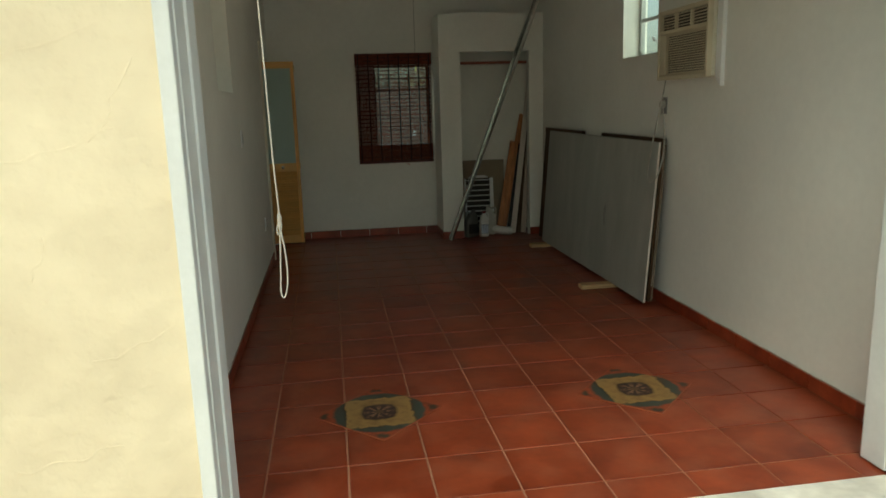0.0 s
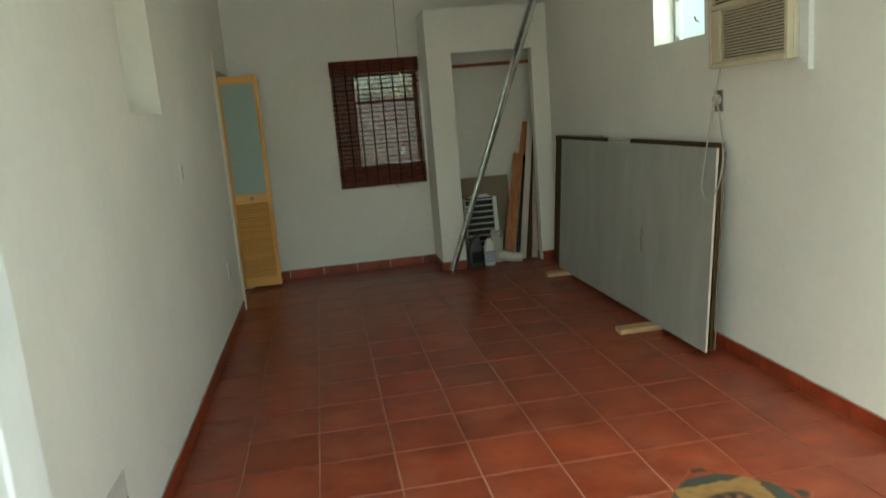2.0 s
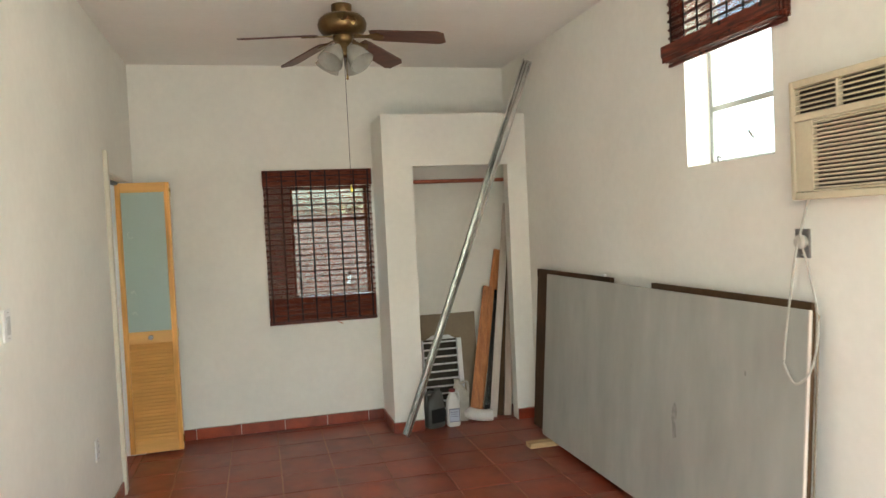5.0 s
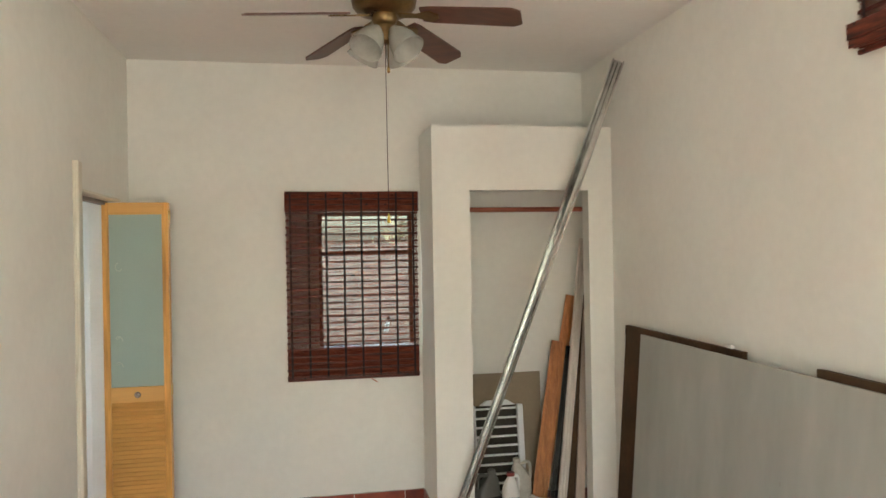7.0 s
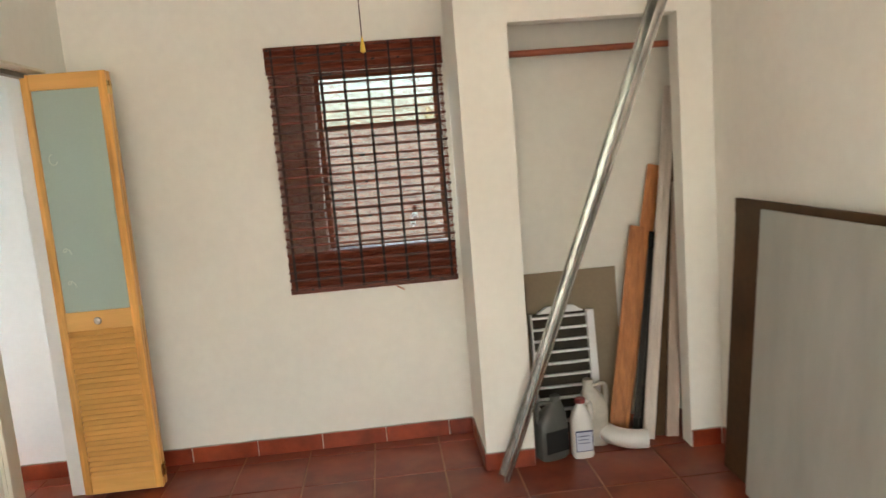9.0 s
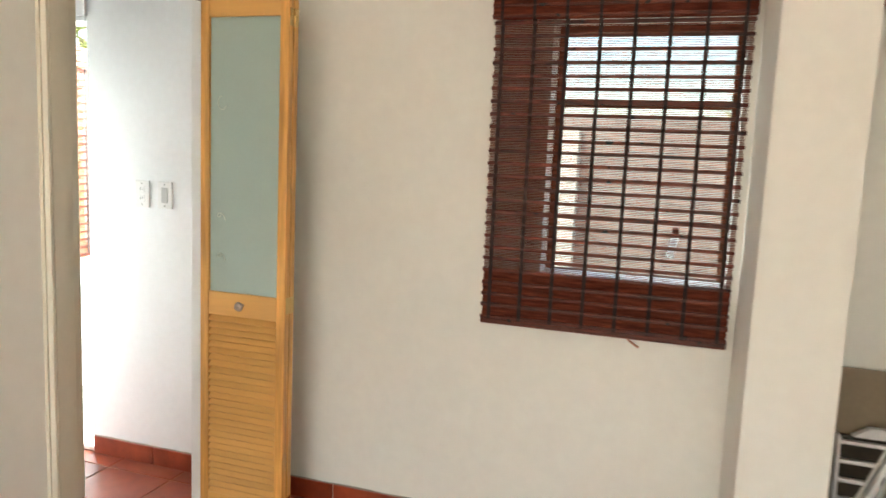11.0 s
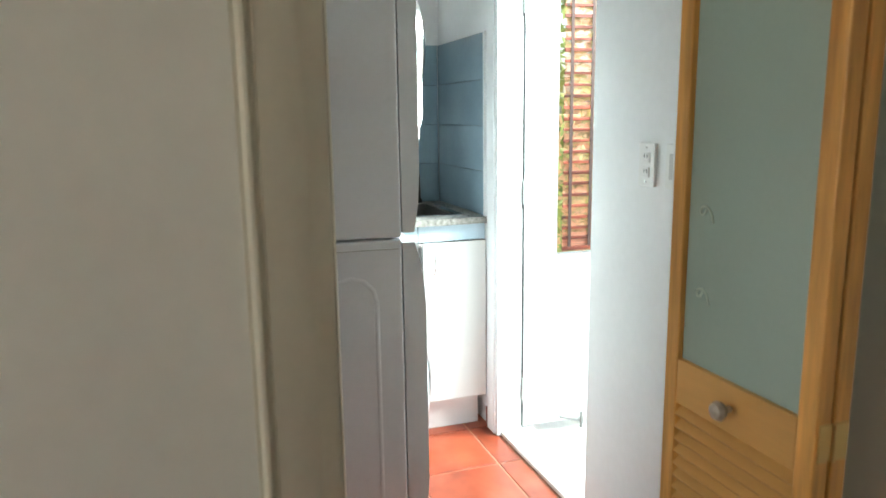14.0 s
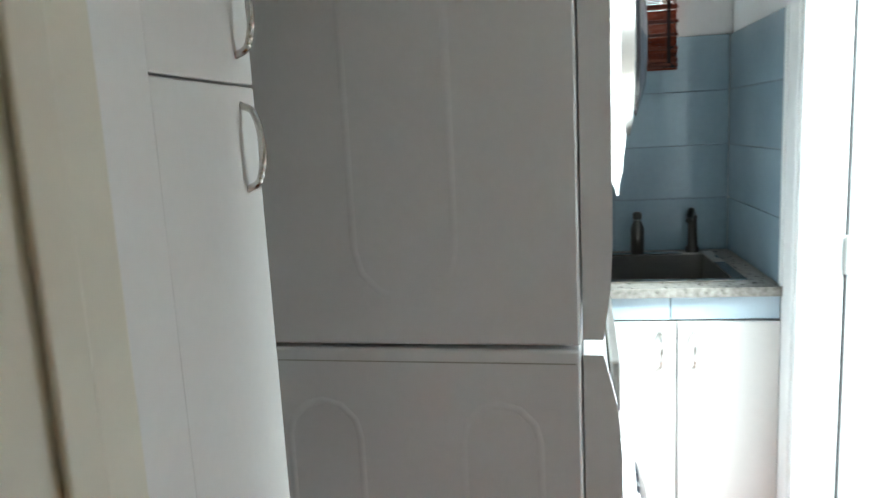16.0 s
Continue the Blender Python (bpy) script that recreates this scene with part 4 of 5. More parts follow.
def boards():
    g = thing("grey_board", (2.45, 6.0, 0.035), "large grey cement board leaning on dark board", "board")
    part("sheet", leaning(2.440, 2.528, 4.755, 7.27, 0.036, 1.182, 0.014), M["cement"], g)
    part("edge_strip", leaning(2.4395, 2.5275, 4.748, 4.7545, 0.036, 1.182, 0.013), M["mould"], g, "white edge strip")
    d = thing("dark_board", (2.5, 6.1, 0.0), "dark brown framed panel leaning against the wall", "board")
    part("panel", leaning(2.480, 2.560, 4.775, 7.53, 0.036, 1.148, 0.02), M["dark_wood"], d)
    part("edge_wood", leaning(2.508, 2.585, 4.768, 4.774, 0.036, 1.16, 0.006), M["hardboard"], d, "raw wooden edge strip")
    rnd = random.Random(4)
    for y, z, sz in ((5.62, 0.58, 0.055), (5.615, 0.50, 0.04), (5.10, 0.88, 0.015), (6.05, 0.75, 0.012)):
        bm = bmesh.new()
        xs = 2.440 + 0.088 * (z - 0.036) / 1.146 - 0.0012
        ring = [(sz * 0.6 * math.cos(a) * rnd.uniform(0.5, 1), sz * math.sin(a) * rnd.uniform(0.7, 1.3)) for a in [k * 0.628 for k in range(10)]]
        bm.faces.new([bm.verts.new((xs + dz * 0.0768, y + dy, z + dz)) for dy, dz in ring])
        part("scuff", bm, M["scuff"], g, "grey scuff mark")
    for y0, y1 in ((4.775, 5.92), (6.38, 7.53)):
        part("top_rail", leaning(2.5565, 2.5605, y0, y1, 1.149, 1.207, 0.026), M["dark_wood"], d)
    bm = bmesh.new()
    box(bm, 2.558, 2.580, 6.46, 6.50, 1.2075, 1.224, bevel=0.006)
    part("glue_lump", bm, M["plate"], d, "small white lump")
    for y, x in ((5.38, 2.19), (7.12, 2.27)):
        tagged(solid("batten", blk(x, 2.60, y - 0.045, y + 0.045, 0.0, 0.034, bevel=0.003), M["batten"], "raw timber batten under the leaning boards", "batten", group="battens under the boards"))


boards()

# ---- the metal stud ----


def metal_stud():
    """A thin C-shaped stud, twisted along its length: edge on at its foot, web on at its top."""
    a, b = Vector((1.525, 7.70, 0.0)), Vector((2.596, 7.64, 2.785))
    d = (b - a).normalized()
    side = d.cross(Vector((0, 1, 0))).normalized()
    out = d.cross(side).normalized()
    w, f, t = 0.037, 0.0125, 0.003
    prof = [(-w, -f), (-w, -0.007), (-w + 0.003, -0.005), (-w + 0.003, 0.004), (-w, 0.006), (-w, f), (-w + 0.010, f), (-w + 0.010, f - t), (-w + t, f - t), (-w + t, -f + t), (-0.006, -f + t), (0, -f + 0.007), (0.006, -f + t),
            (w - t, -f + t), (w - t, f - t), (w - 0.010, f - t), (w - 0.010, f), (w, f), (w, 0.006), (w - 0.003, 0.004), (w - 0.003, -0.005), (w, -0.007), (w, -f), (0.009, -f), (0, -f + 0.004), (-0.009, -f)]
    n, k = 30, len(prof)

    def turned(s):
        q = min(max((s - 0.35) / 0.65, 0.0), 1.0)
        a = -radians(74 - 56 * q * q * (3 - 2 * q))
        return math.cos(a) * side + math.sin(a) * out, math.cos(a) * out - math.sin(a) * side
    bm = bmesh.new()
    rows = []
    for i in range(n + 1):
        u, v = turned(i / n)
        rows.append([bm.verts.new(a + (b - a) * (i / n) + u * x + v * y) for x, y in prof])
    for lo, hi in zip(rows, rows[1:]):
        for i in range(k):
            bm.faces.new((lo[i], lo[(i + 1) % k], hi[(i + 1) % k], hi[i]))
    zmin = min(v.co.z for v in bm.verts)
    bmesh.ops.translate(bm, vec=(0, 0, -zmin), verts=bm.verts[:])
    t = thing("metal_stud", (1.525, 7.70, 0), "long galvanised steel stud leaning across the closet corner", "metal stud")
    part("channel", bm, M["steel"], t, smooth=True)


metal_stud()

# ---- closet contents ----


def closet_things():
    t = thing("closet_rod", (2.08, 8.07, 1.92), "reddish wooden clothes rod across the closet", "closet rod")
    bm = bmesh.new()
    tube(bm, [(1.572, 8.07, 1.92), (2.617, 8.07, 1.92)], 0.016, 14)
    part("rod", bm, M["rod"], t, smooth=True)
    solid("hardboard_sheet", blk(1.66, 2.27, 8.245, 8.252, 0.0, 0.83, rot=Matrix.Rotation(radians(-3), 4, "X")), M["hardboard"], "plain brown hardboard sheet against the closet wall", "board")
    # louvred white grille
    R = Matrix.Translation((1.95, 8.13, 0.0)) @ Matrix.Rotation(radians(-7), 4, "X")
    g = thing("metal_grille", (1.95, 8.13, 0), "white slatted metal grille leaning in the closet", "grille")

    def add(nm, bm, mt, lab=""):
        bmesh.ops.transform(bm, matrix=R, verts=bm.verts[:])
        part(nm, bm, mt, g, lab)
    # Dark sheet stands in for the shade in the slat gaps.
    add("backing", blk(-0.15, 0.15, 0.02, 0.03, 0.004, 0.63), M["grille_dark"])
    for s in (-1, 1):
        add("stile", blk(s * 0.155 - 0.019 if s > 0 else -0.161, s * 0.155 + 0.019 if s > 0 else -0.149, -0.012, 0.03, 0.0, 0.632, bevel=0.003), M["enamel"])
    for i in range(10):
        z = 0.07 + i * 0.06
        add("slat", blk(-0.149, 0.136, -0.008, 0.016, z - 0.006, z + 0.006, bevel=0.002), M["enamel"])
    bm = bmesh.new()
    outline(bm, [(-0.12, 0.633), (-0.07, 0.665), (0.07, 0.665), (0.12, 0.633)], -0.02, 0.02, Matrix.Rotation(radians(90), 4, "X"))
    add("top_cap", bm, M["enamel"])

    def leaning_bar(name, foot, top, w, dpt, mt, label, cat, grp="", ridges=()):
        f, p = Vector(foot), Vector(top)
        d = (p - f)
        L = d.length
        up = d.normalized()
        ax = (Vector((1, 0, 0)) - up * up.x).normalized()
        rot = Matrix((ax, up.cross(ax), up)).transposed().to_4x4()
        bm = bmesh.new()
        box(bm, -w / 2, w / 2, -dpt / 2, dpt / 2, 0, L, bevel=0.002)
        for u in ridges:
            box(bm, u * w - 0.006, u * w + 0.006, -dpt / 2 - 0.009, -dpt / 2 - 0.0002, 0.001, L - 0.001, bevel=0.002)
        bmesh.ops.transform(bm, matrix=Matrix.Translation(f) @ rot, verts=bm.verts[:])
        zmin = min(v.co.z for v in bm.verts)
        bmesh.ops.translate(bm, vec=(0, 0, -zmin), verts=bm.verts[:])
        return solid(name, bm, mt, label, cat, group=grp)
    P1, P2 = "planks in the closet", "mouldings in the closet"
    leaning_bar("wood_plank", (2.155, 8.03, 0), (2.375, 8.20, 1.03), 0.075, 0.018, M["plank"], "short orange-brown plank leaning in the closet", "plank", P1, ridges=(-0.2, 0.3))
    leaning_bar("wood_plank", (2.20, 8.075, 0), (2.503, 8.262, 1.33), 0.072, 0.018, M["plank"], "orange-brown plank leaning in the closet", "plank", P1, ridges=(-0.25, 0.25))
    leaning_bar("plastic_strip", (2.255, 8.0, 0), (2.452, 8.17, 1.0), 0.05, 0.012, M["tap_dark"], "dark glossy plastic strip leaning behind the mouldings", "strip", P1, ridges=(0.1,))
    leaning_bar("white_moulding", (2.297, 7.955, 0), (2.560, 8.16, 1.72), 0.060, 0.014, M["mould"], "long white ridged moulding leaning in the closet", "moulding", P2, ridges=(-0.36, -0.02, 0.32))
    leaning_bar("wood_plank", (2.368, 7.985, 0), (2.548, 8.15, 1.45), 0.05, 0.02, M["dark_wood"], "dark brown strip leaning in the closet", "plank", P1)
    leaning_bar("white_moulding", (2.420, 7.955, 0), (2.553, 8.09, 1.25), 0.062, 0.015, M["strip_tan"], "pale tan wooden strip leaning in the closet corner", "moulding", P2)


closet_things()


def jug(name, at, w, d, h, neck, material, label, handle_side, turn=0, lab=None, cap=None):
    t = thing(name, at, label, "bottle")
    m = Matrix.Translation(at) @ Matrix.Rotation(radians(turn), 4, "Z")

    def add(nm, bm, mt, lb="", smooth=False):
        bmesh.ops.transform(bm, matrix=m, verts=bm.verts[:])
        return part(nm, bm, mt, t, lb, smooth)
    bm = bmesh.new()
    n = 20
    rings = []
    for s, z, off in ((0.86, 0, 0), (1.0, 0.012, 0), (1.0, h * 0.55, 0), (0.93, h * 0.66, 0), (0.70, h * 0.80, neck * 0.5), (0.36, h * 0.90, neck), (0.30, h * 0.94, neck)):
        ring = []
        for i in range(n):
            a = 2 * math.pi * i / n
            ca, sa_ = math.cos(a), math.sin(a)
            k = (abs(ca) ** 4 + abs(sa_) ** 4) ** -0.25
            ring.append(bm.verts.new((off + s * w / 2 * ca * k, s * d / 2 * sa_ * k, z)))
        rings.append(ring)
    for a, b in zip(rings, rings[1:]):
        for i in range(n):
            bm.faces.new((a[i], a[(i + 1) % n], b[(i + 1) % n], b[i]))
    bm.faces.new(rings[0][::-1])
    bm.faces.new(rings[-1])
    add("body", bm, material, smooth=True)
    bm = bmesh.new()
    lathe(bm, [(0.024, h * 0.935), (0.025, h * 0.945), (0.025, h), (0.020, h + 0.004)], Matrix.Translation((neck, 0, 0)), 16)
    add("cap", bm, cap or material)
    bm = bmesh.new()
    hx = handle_side * w * 0.36
    tube(bm, curve_pts([(neck * 0.6, 0, h * 0.88), (hx, 0, h * 0.93), (handle_side * w * 0.47, 0, h * 0.80), (handle_side * w * 0.45, 0, h * 0.62)]), 0.011)
    add("handle", bm, material, smooth=True)
    if lab:
        bm = bmesh.new()
        box(bm, -w * 0.40, w * 0.40, -d / 2 - 0.003, -d / 2 - 0.001, h * 0.14, h * 0.50)
        lb = add("label", bm, lab, "printed paper label")
        if lab is M["label_blue"]:
            y0, y1 = -d / 2 - 0.0045, -d / 2 - 0.0032
            for nm, a in (("border", (-w * 0.40, w * 0.40, y0, y1, h * 0.475, h * 0.50)), ("border", (-w * 0.40, w * 0.40, y0, y1, h * 0.14, h * 0.15)), ("border", (-w * 0.40, -w * 0.37, y0, y1, h * 0.15, h * 0.475)), ("border", (w * 0.37, w * 0.40, y0, y1, h * 0.15, h * 0.475)),
                          ("print", (-w * 0.28, w * 0.26, y0, y1, h * 0.40, h * 0.412)), ("print", (-w * 0.28, w * 0.20, y0, y1, h * 0.34, h * 0.350)), ("print", (-w * 0.28, w * 0.24, y0, y1, h * 0.28, h * 0.290))):
                bm = blk(*a)
                bmesh.ops.transform(bm, matrix=m, verts=bm.verts[:])
                part(nm, bm, M["navy"], lb)


jug("jug", (1.797, 7.885, 0), 0.155, 0.10, 0.30, 0.03, M["jug_grey"], "dark grey plastic jug on the closet floor", -1, 20, lab=M["black"])
jug("bottle", (1.938, 7.862, 0), 0.104, 0.085, 0.285, 0.0, M["jug_white"], "white plastic bottle with a pale blue label", 1, 0, lab=M["label_blue"], cap=M["red_cap"])
jug("jug", (2.040, 7.985, 0), 0.13, 0.09, 0.33, -0.025, M["jug_clear"], "dusty beige plastic jug with a handle", 1, -8)


def pipe_offcut():
    bm = bmesh.new()
    tube(bm, curve_pts([(2.085, 7.965, 0.062), (2.125, 7.915, 0.054), (2.185, 7.880, 0.048), (2.262, 7.868, 0.046)]), 0.046, 16)
    solid("pipe_offcut", bm, M["jug_white"], "short white curved plastic pipe on the closet floor", "pipe", smooth=True)


pipe_offcut()

# ---- kitchen things ----


def rib(bm, x, pts, width=0.018, rise=0.0011):
    """A soft pressed ridge on a plane of constant x, along (y, z) points."""
    rows = []
    for i, (y, z) in enumerate(pts):
        (ya, za), (yb, zb) = pts[max(i - 1, 0)], pts[min(i + 1, len(pts) - 1)]
        d = math.hypot(yb - ya, zb - za)
        ny, nz = -(zb - za) / d, (yb - ya) / d
        rows.append([bm.verts.new((x + h, y + ny * u * width / 2, z + nz * u * width / 2)) for u, h in ((-1, -0.0003), (-0.45, rise * 0.75), (0, rise), (0.45, rise * 0.75), (1, -0.0003))])
    for a, b in zip(rows, rows[1:]):
        for k in range(4):
            bm.faces.new((a[k], a[k + 1], b[k + 1], b[k]))


def machine(name, z0, z1, label, lower):
    x0, x1, y0, y1 = -1.925, -1.325, 7.035, 7.758
    t = thing(name, (-1.625, 7.4, z0), label, "laundry machine")
    part("body", blk(x0, x1, y0, y1 - 0.040, z0, z1, bevel=0.006), M["enamel"], t)
    bm = bmesh.new()
    n = 10
    ring = []
    for i in range(n + 1):
        u = i / n
        zz = z0 + 0.012 + (z1 - z0 - 0.022) * u
        out = (0.032 if lower else 0.018) * min(1.0, 2.4 * math.sin(math.pi * u))
        ring.append((y1 + out, zz))
    prof = [(y1 - 0.037, z0 + 0.012)] + ring + [(y1 - 0.037, z1 - 0.01)]
    lo = [bm.verts.new((x0 + 0.002, y, z)) for y, z in prof]
    hi = [bm.verts.new((x1 - 0.002, y, z)) for y, z in prof]
    k = len(prof)
    for i in range(k):
        bm.faces.new((lo[i], lo[(i + 1) % k], hi[(i + 1) % k], hi[i]))
    bm.faces.new(lo[::-1])
    bm.faces.new(hi)
    part("front_panel", bm, M["enamel"], t)
    # pressed ribs on the side
    for yc, hw in ((7.205, 0.075), (7.563, 0.075)) if lower else ((7.391, 0.098),):
        bm = bmesh.new()
        za, zb = (z0 + 0.08, z1 - 0.11) if lower else (1.80, 1.10)
        up = 1 if lower else -1
        pts = [(yc - hw, za), (yc - hw, zb - up * hw)] + [(yc - hw * math.cos(a), zb - up * hw + up * hw * math.sin(a)) for a in (0.5, 1.05, 1.57, 2.09, 2.64)] + [(yc + hw, zb - up * hw), (yc + hw, za)]
        rib(bm, x1, pts)
        part("pressed_rib", bm, M["enamel"], t, smooth=True)
    if lower:
        part("top_seam", blk(x1 - 0.001, x1 + 0.0012, y0 + 0.01, y1 - 0.05, z1 - 0.028, z1 - 0.0262), M["flex"], t)
    zc = z0 + (z1 - z0) * (0.47 if lower else 0.60)
    bm = bmesh.new()
    lathe(bm, [(0.20, 0), (0.205, 0.02), (0.19, 0.045), (0.165, 0.05)], pose(-1.625, y1 + 0.02, zc, -90, 0, 0), 32)
    d = part("door_ring", bm, M["chrome"] if not lower else M["enamel"], t, smooth=True)
    bm = bmesh.new()
    lathe(bm, [(0.16, 0.03), (0.15, 0.058), (0.10, 0.075), (0.02, 0.08)], pose(-1.625, y1 + 0.02, zc, -90, 0, 0), 32)
    part("door_glass", bm, M["drum"], d, "dark glass porthole", smooth=True)
    corner = Matrix.Translation((x1, y1, 0))
    part("control_panel", blk(x0 + 0.03, x1 - 0.03, y1 + 0.012, y1 + 0.03, z1 - 0.13, z1 - 0.03, bevel=0.005), M["grey_metal"], t)
    t.matrix_basis = corner @ Matrix.Rotation(radians(-3), 4, "Z") @ corner.inverted() @ t.matrix_basis


machine("washing_machine", 0.012, 1.003, "white front-loading washing machine under a dryer", True)
machine("tumble_dryer", 1.010, 1.95, "white tumble dryer stacked on a washing machine", False)


def plastic_film():
    """Crumpled clear wrapping hung on the front of the dryer."""
    rnd = random.Random(8)
    bm = bmesh.new()
    nu, nv = 7, 22
    grid = []
    for j in range(nv + 1):
        v = j / nv
        row = []
        for i in range(nu + 1):
            u = i / nu
            row.append(bm.verts.new((-1.365 - 0.16 * u + rnd.uniform(-0.004, 0.004), 7.786 + 0.014 * math.sin(9 * v + 3 * u) + rnd.uniform(-0.005, 0.005) + 0.022 * v, 1.29 + 0.62 * v + 0.02 * math.sin(7 * u))))
        grid.append(row)
    for j in range(nv):
        for i in range(nu):
            bm.faces.new((grid[j][i], grid[j][i + 1], grid[j + 1][i + 1], grid[j + 1][i]))
    t = thing("plastic_wrap", (-1.48, 7.81, 1.9), "crumpled clear plastic wrap hanging on the dryer", "plastic wrap")
    ob = part("sheet", bm, M["film"], t, smooth=True)
    ob.visible_shadow = False


plastic_film()


def tall_cabinet():
    x0, x1, y0, y1 = -1.030, -0.752, 6.72, 7.235
    t = thing("tall_cabinet", (-0.87, 7.0, 0), "tall white laminate cabinet with chrome bow handles", "cabinet")
    part("body", blk(x0, x1, y0, y1, 0, 2.2, bevel=0.002), M["laminate"], t)
    for z0, z1, hz in ((0.1, 1.4872, 1.405), (1.4908, 2.196, 1.585)):
        d = part("door", blk(x0 + 0.002, x1 - 0.002, y1 + 0.002, y1 + 0.020, z0, z1, bevel=0.002), M["laminate"], t)
        bm = bmesh.new()
        hx = x0 + 0.05
        tube(bm, curve_pts([(hx, y1 + 0.018, hz - 0.058), (hx, y1 + 0.038, hz - 0.045), (hx, y1 + 0.046, hz), (hx, y1 + 0.038, hz + 0.045), (hx, y1 + 0.018, hz + 0.058)]), 0.005)
        part("handle", bm, M["chrome"], d, "chrome bow handle", smooth=True)
    wall("kitchen_filler", [(-0.7542, XL - W - 0.022, 6.72, 7.2546, 0, KZ)], M["laminate"], "white laminate filler beside the tall cabinet")


tall_cabinet()


def sink_unit():
    x0, x1 = KX + 0.002, -2.13
    units = [(8.022, 8.305), (7.735, 8.019), (7.45, 7.732), (7.17, 7.447)]
    for i, (ya, yb) in enumerate(units):
        t = thing("base_cabinet", (-2.4, (ya + yb) / 2, 0), "white laminate base cabinet under the sink worktop", "cabinet", "base cabinets")
        part("body", blk(x0 + 0.02, x1, ya + 0.001, yb - 0.001, 0.135, 0.753), M["laminate"], t)
        part("plinth", blk(x1 - 0.09, x1 - 0.07 + 0.055, ya + 0.008, yb - 0.028, 0.0, 0.128), M["laminate"], t)
        d = part("door", blk(x1 + 0.002, x1 + 0.020, ya + 0.0012, yb - 0.0012, 0.137, 0.836, bevel=0.002), M["laminate"], t)
        hy = ya + 0.045 if i % 2 == 0 else yb - 0.045
        bm = bmesh.new()
        tube(bm, curve_pts([(x1 + 0.018, hy, 0.698), (x1 + 0.040, hy, 0.713), (x1 + 0.046, hy, 0.753), (x1 + 0.040, hy, 0.793), (x1 + 0.018, hy, 0.808)]), 0.005)
        part("handle", bm, M["chrome"], d, "chrome bow handle", smooth=True)
    f = thing("tiled_apron", (x1, 8.0, 0.803), "pale blue tiled strip under the worktop edge", "tile strip")
    for k in range(4):
        yb = 8.303 - k * 0.30
        part("tile", blk(x1 - 0.01, x1 + 0.012, yb - 0.297, yb, 0.841, 0.909, bevel=0.002), M["blue_pale"], f)
    s0, s1, q0, q1 = KX + 0.10, -2.20, 7.60, 8.20
    w = thing("worktop", (-2.4, 7.8, 0.903), "speckled grey stone worktop around the sink", "worktop")
    bm = bmesh.new()
    for a in ((x0, s0, 7.17, 8.305), (s1, -2.098, 7.17, 8.305), (s0, s1, 7.17, q0), (s0, s1, q1, 8.305)):
        box(bm, a[0], a[1], a[2], a[3], 0.911, 0.938)
    part("slab", bm, M["granite"], w)
    s = thing("sink", (-2.4, 7.9, 0.753), "stainless steel kitchen sink with a raised rim", "sink")
    bm = bmesh.new()
    t_ = 0.004
    for a in ((s0 - 0.03, s0 + t_, q0 - 0.03, q1 + 0.03), (s1 - t_, s1 + 0.03, q0 - 0.03, q1 + 0.03), (s0, s1, q0 - 0.03, q0 + t_), (s0, s1, q1 - t_, q1 + 0.03)):
        box(bm, a[0], a[1], a[2], a[3], 0.939, 0.944)
    part("rim", bm, M["chrome"], s)
    bm = bmesh.new()
    box(bm, s0 + 0.001, s0 + t_, q0 + t_, q1 - t_, 0.758, 0.938)
    box(bm, s1 - t_, s1 - 0.001, q0 + t_, q1 - t_, 0.758, 0.938)
    box(bm, s0 + 0.001, s1 - 0.001, q0 + 0.001, q0 + t_, 0.758, 0.938)
    box(bm, s0 + 0.001, s1 - 0.001, q1 - t_, q1 - 0.001, 0.758, 0.938)
    box(bm, s0 + 0.001, s1 - 0.001, q0 + 0.001, q1 - 0.001, 0.755, 0.759)
    part("bowl", bm, M["sink"], s)
    tp = thing("tap", (-2.58, 8.12, 0.944), "dark chrome kitchen tap behind the sink", "tap")
    bm = bmesh.new()
    lathe(bm, [(0.024, 0.938), (0.024, 0.958), (0.017, 0.968), (0.015, 1.063), (0.018, 1.073)], Matrix.Translation((-2.655, 8.165, 0)), 14)
    part("stem", bm, M["tap_dark"], tp, smooth=True)
    bm = bmesh.new()
    tube(bm, curve_pts([(-2.655, 8.165, 1.063), (-2.640, 8.16, 1.088), (-2.60, 8.15, 1.095), (-2.53, 8.13, 1.073)]), 0.012)
    part("spout", bm, M["tap_dark"], tp, smooth=True)
    sp = thing("soap_dispenser", (-2.655, 7.975, 0.944), "dark soap pump bottle beside the tap", "soap dispenser")
    bm = bmesh.new()
    lathe(bm, [(0.020, 0.938), (0.024, 0.948), (0.024, 1.033), (0.016, 1.053), (0.012, 1.063)], Matrix.Translation((-2.655, 7.975, 0)), 14)
    part("bottle", bm, M["tap_dark"], sp, smooth=True)
    bm = bmesh.new()
    lathe(bm, [(0.007, 1.048), (0.007, 1.063), (0.016, 1.067), (0.016, 1.088), (0.008, 1.093)], Matrix.Translation((-2.655, 7.975, 0)), 12)
    part("pump", bm, M["tap_dark"], sp, smooth=True)


sink_unit()


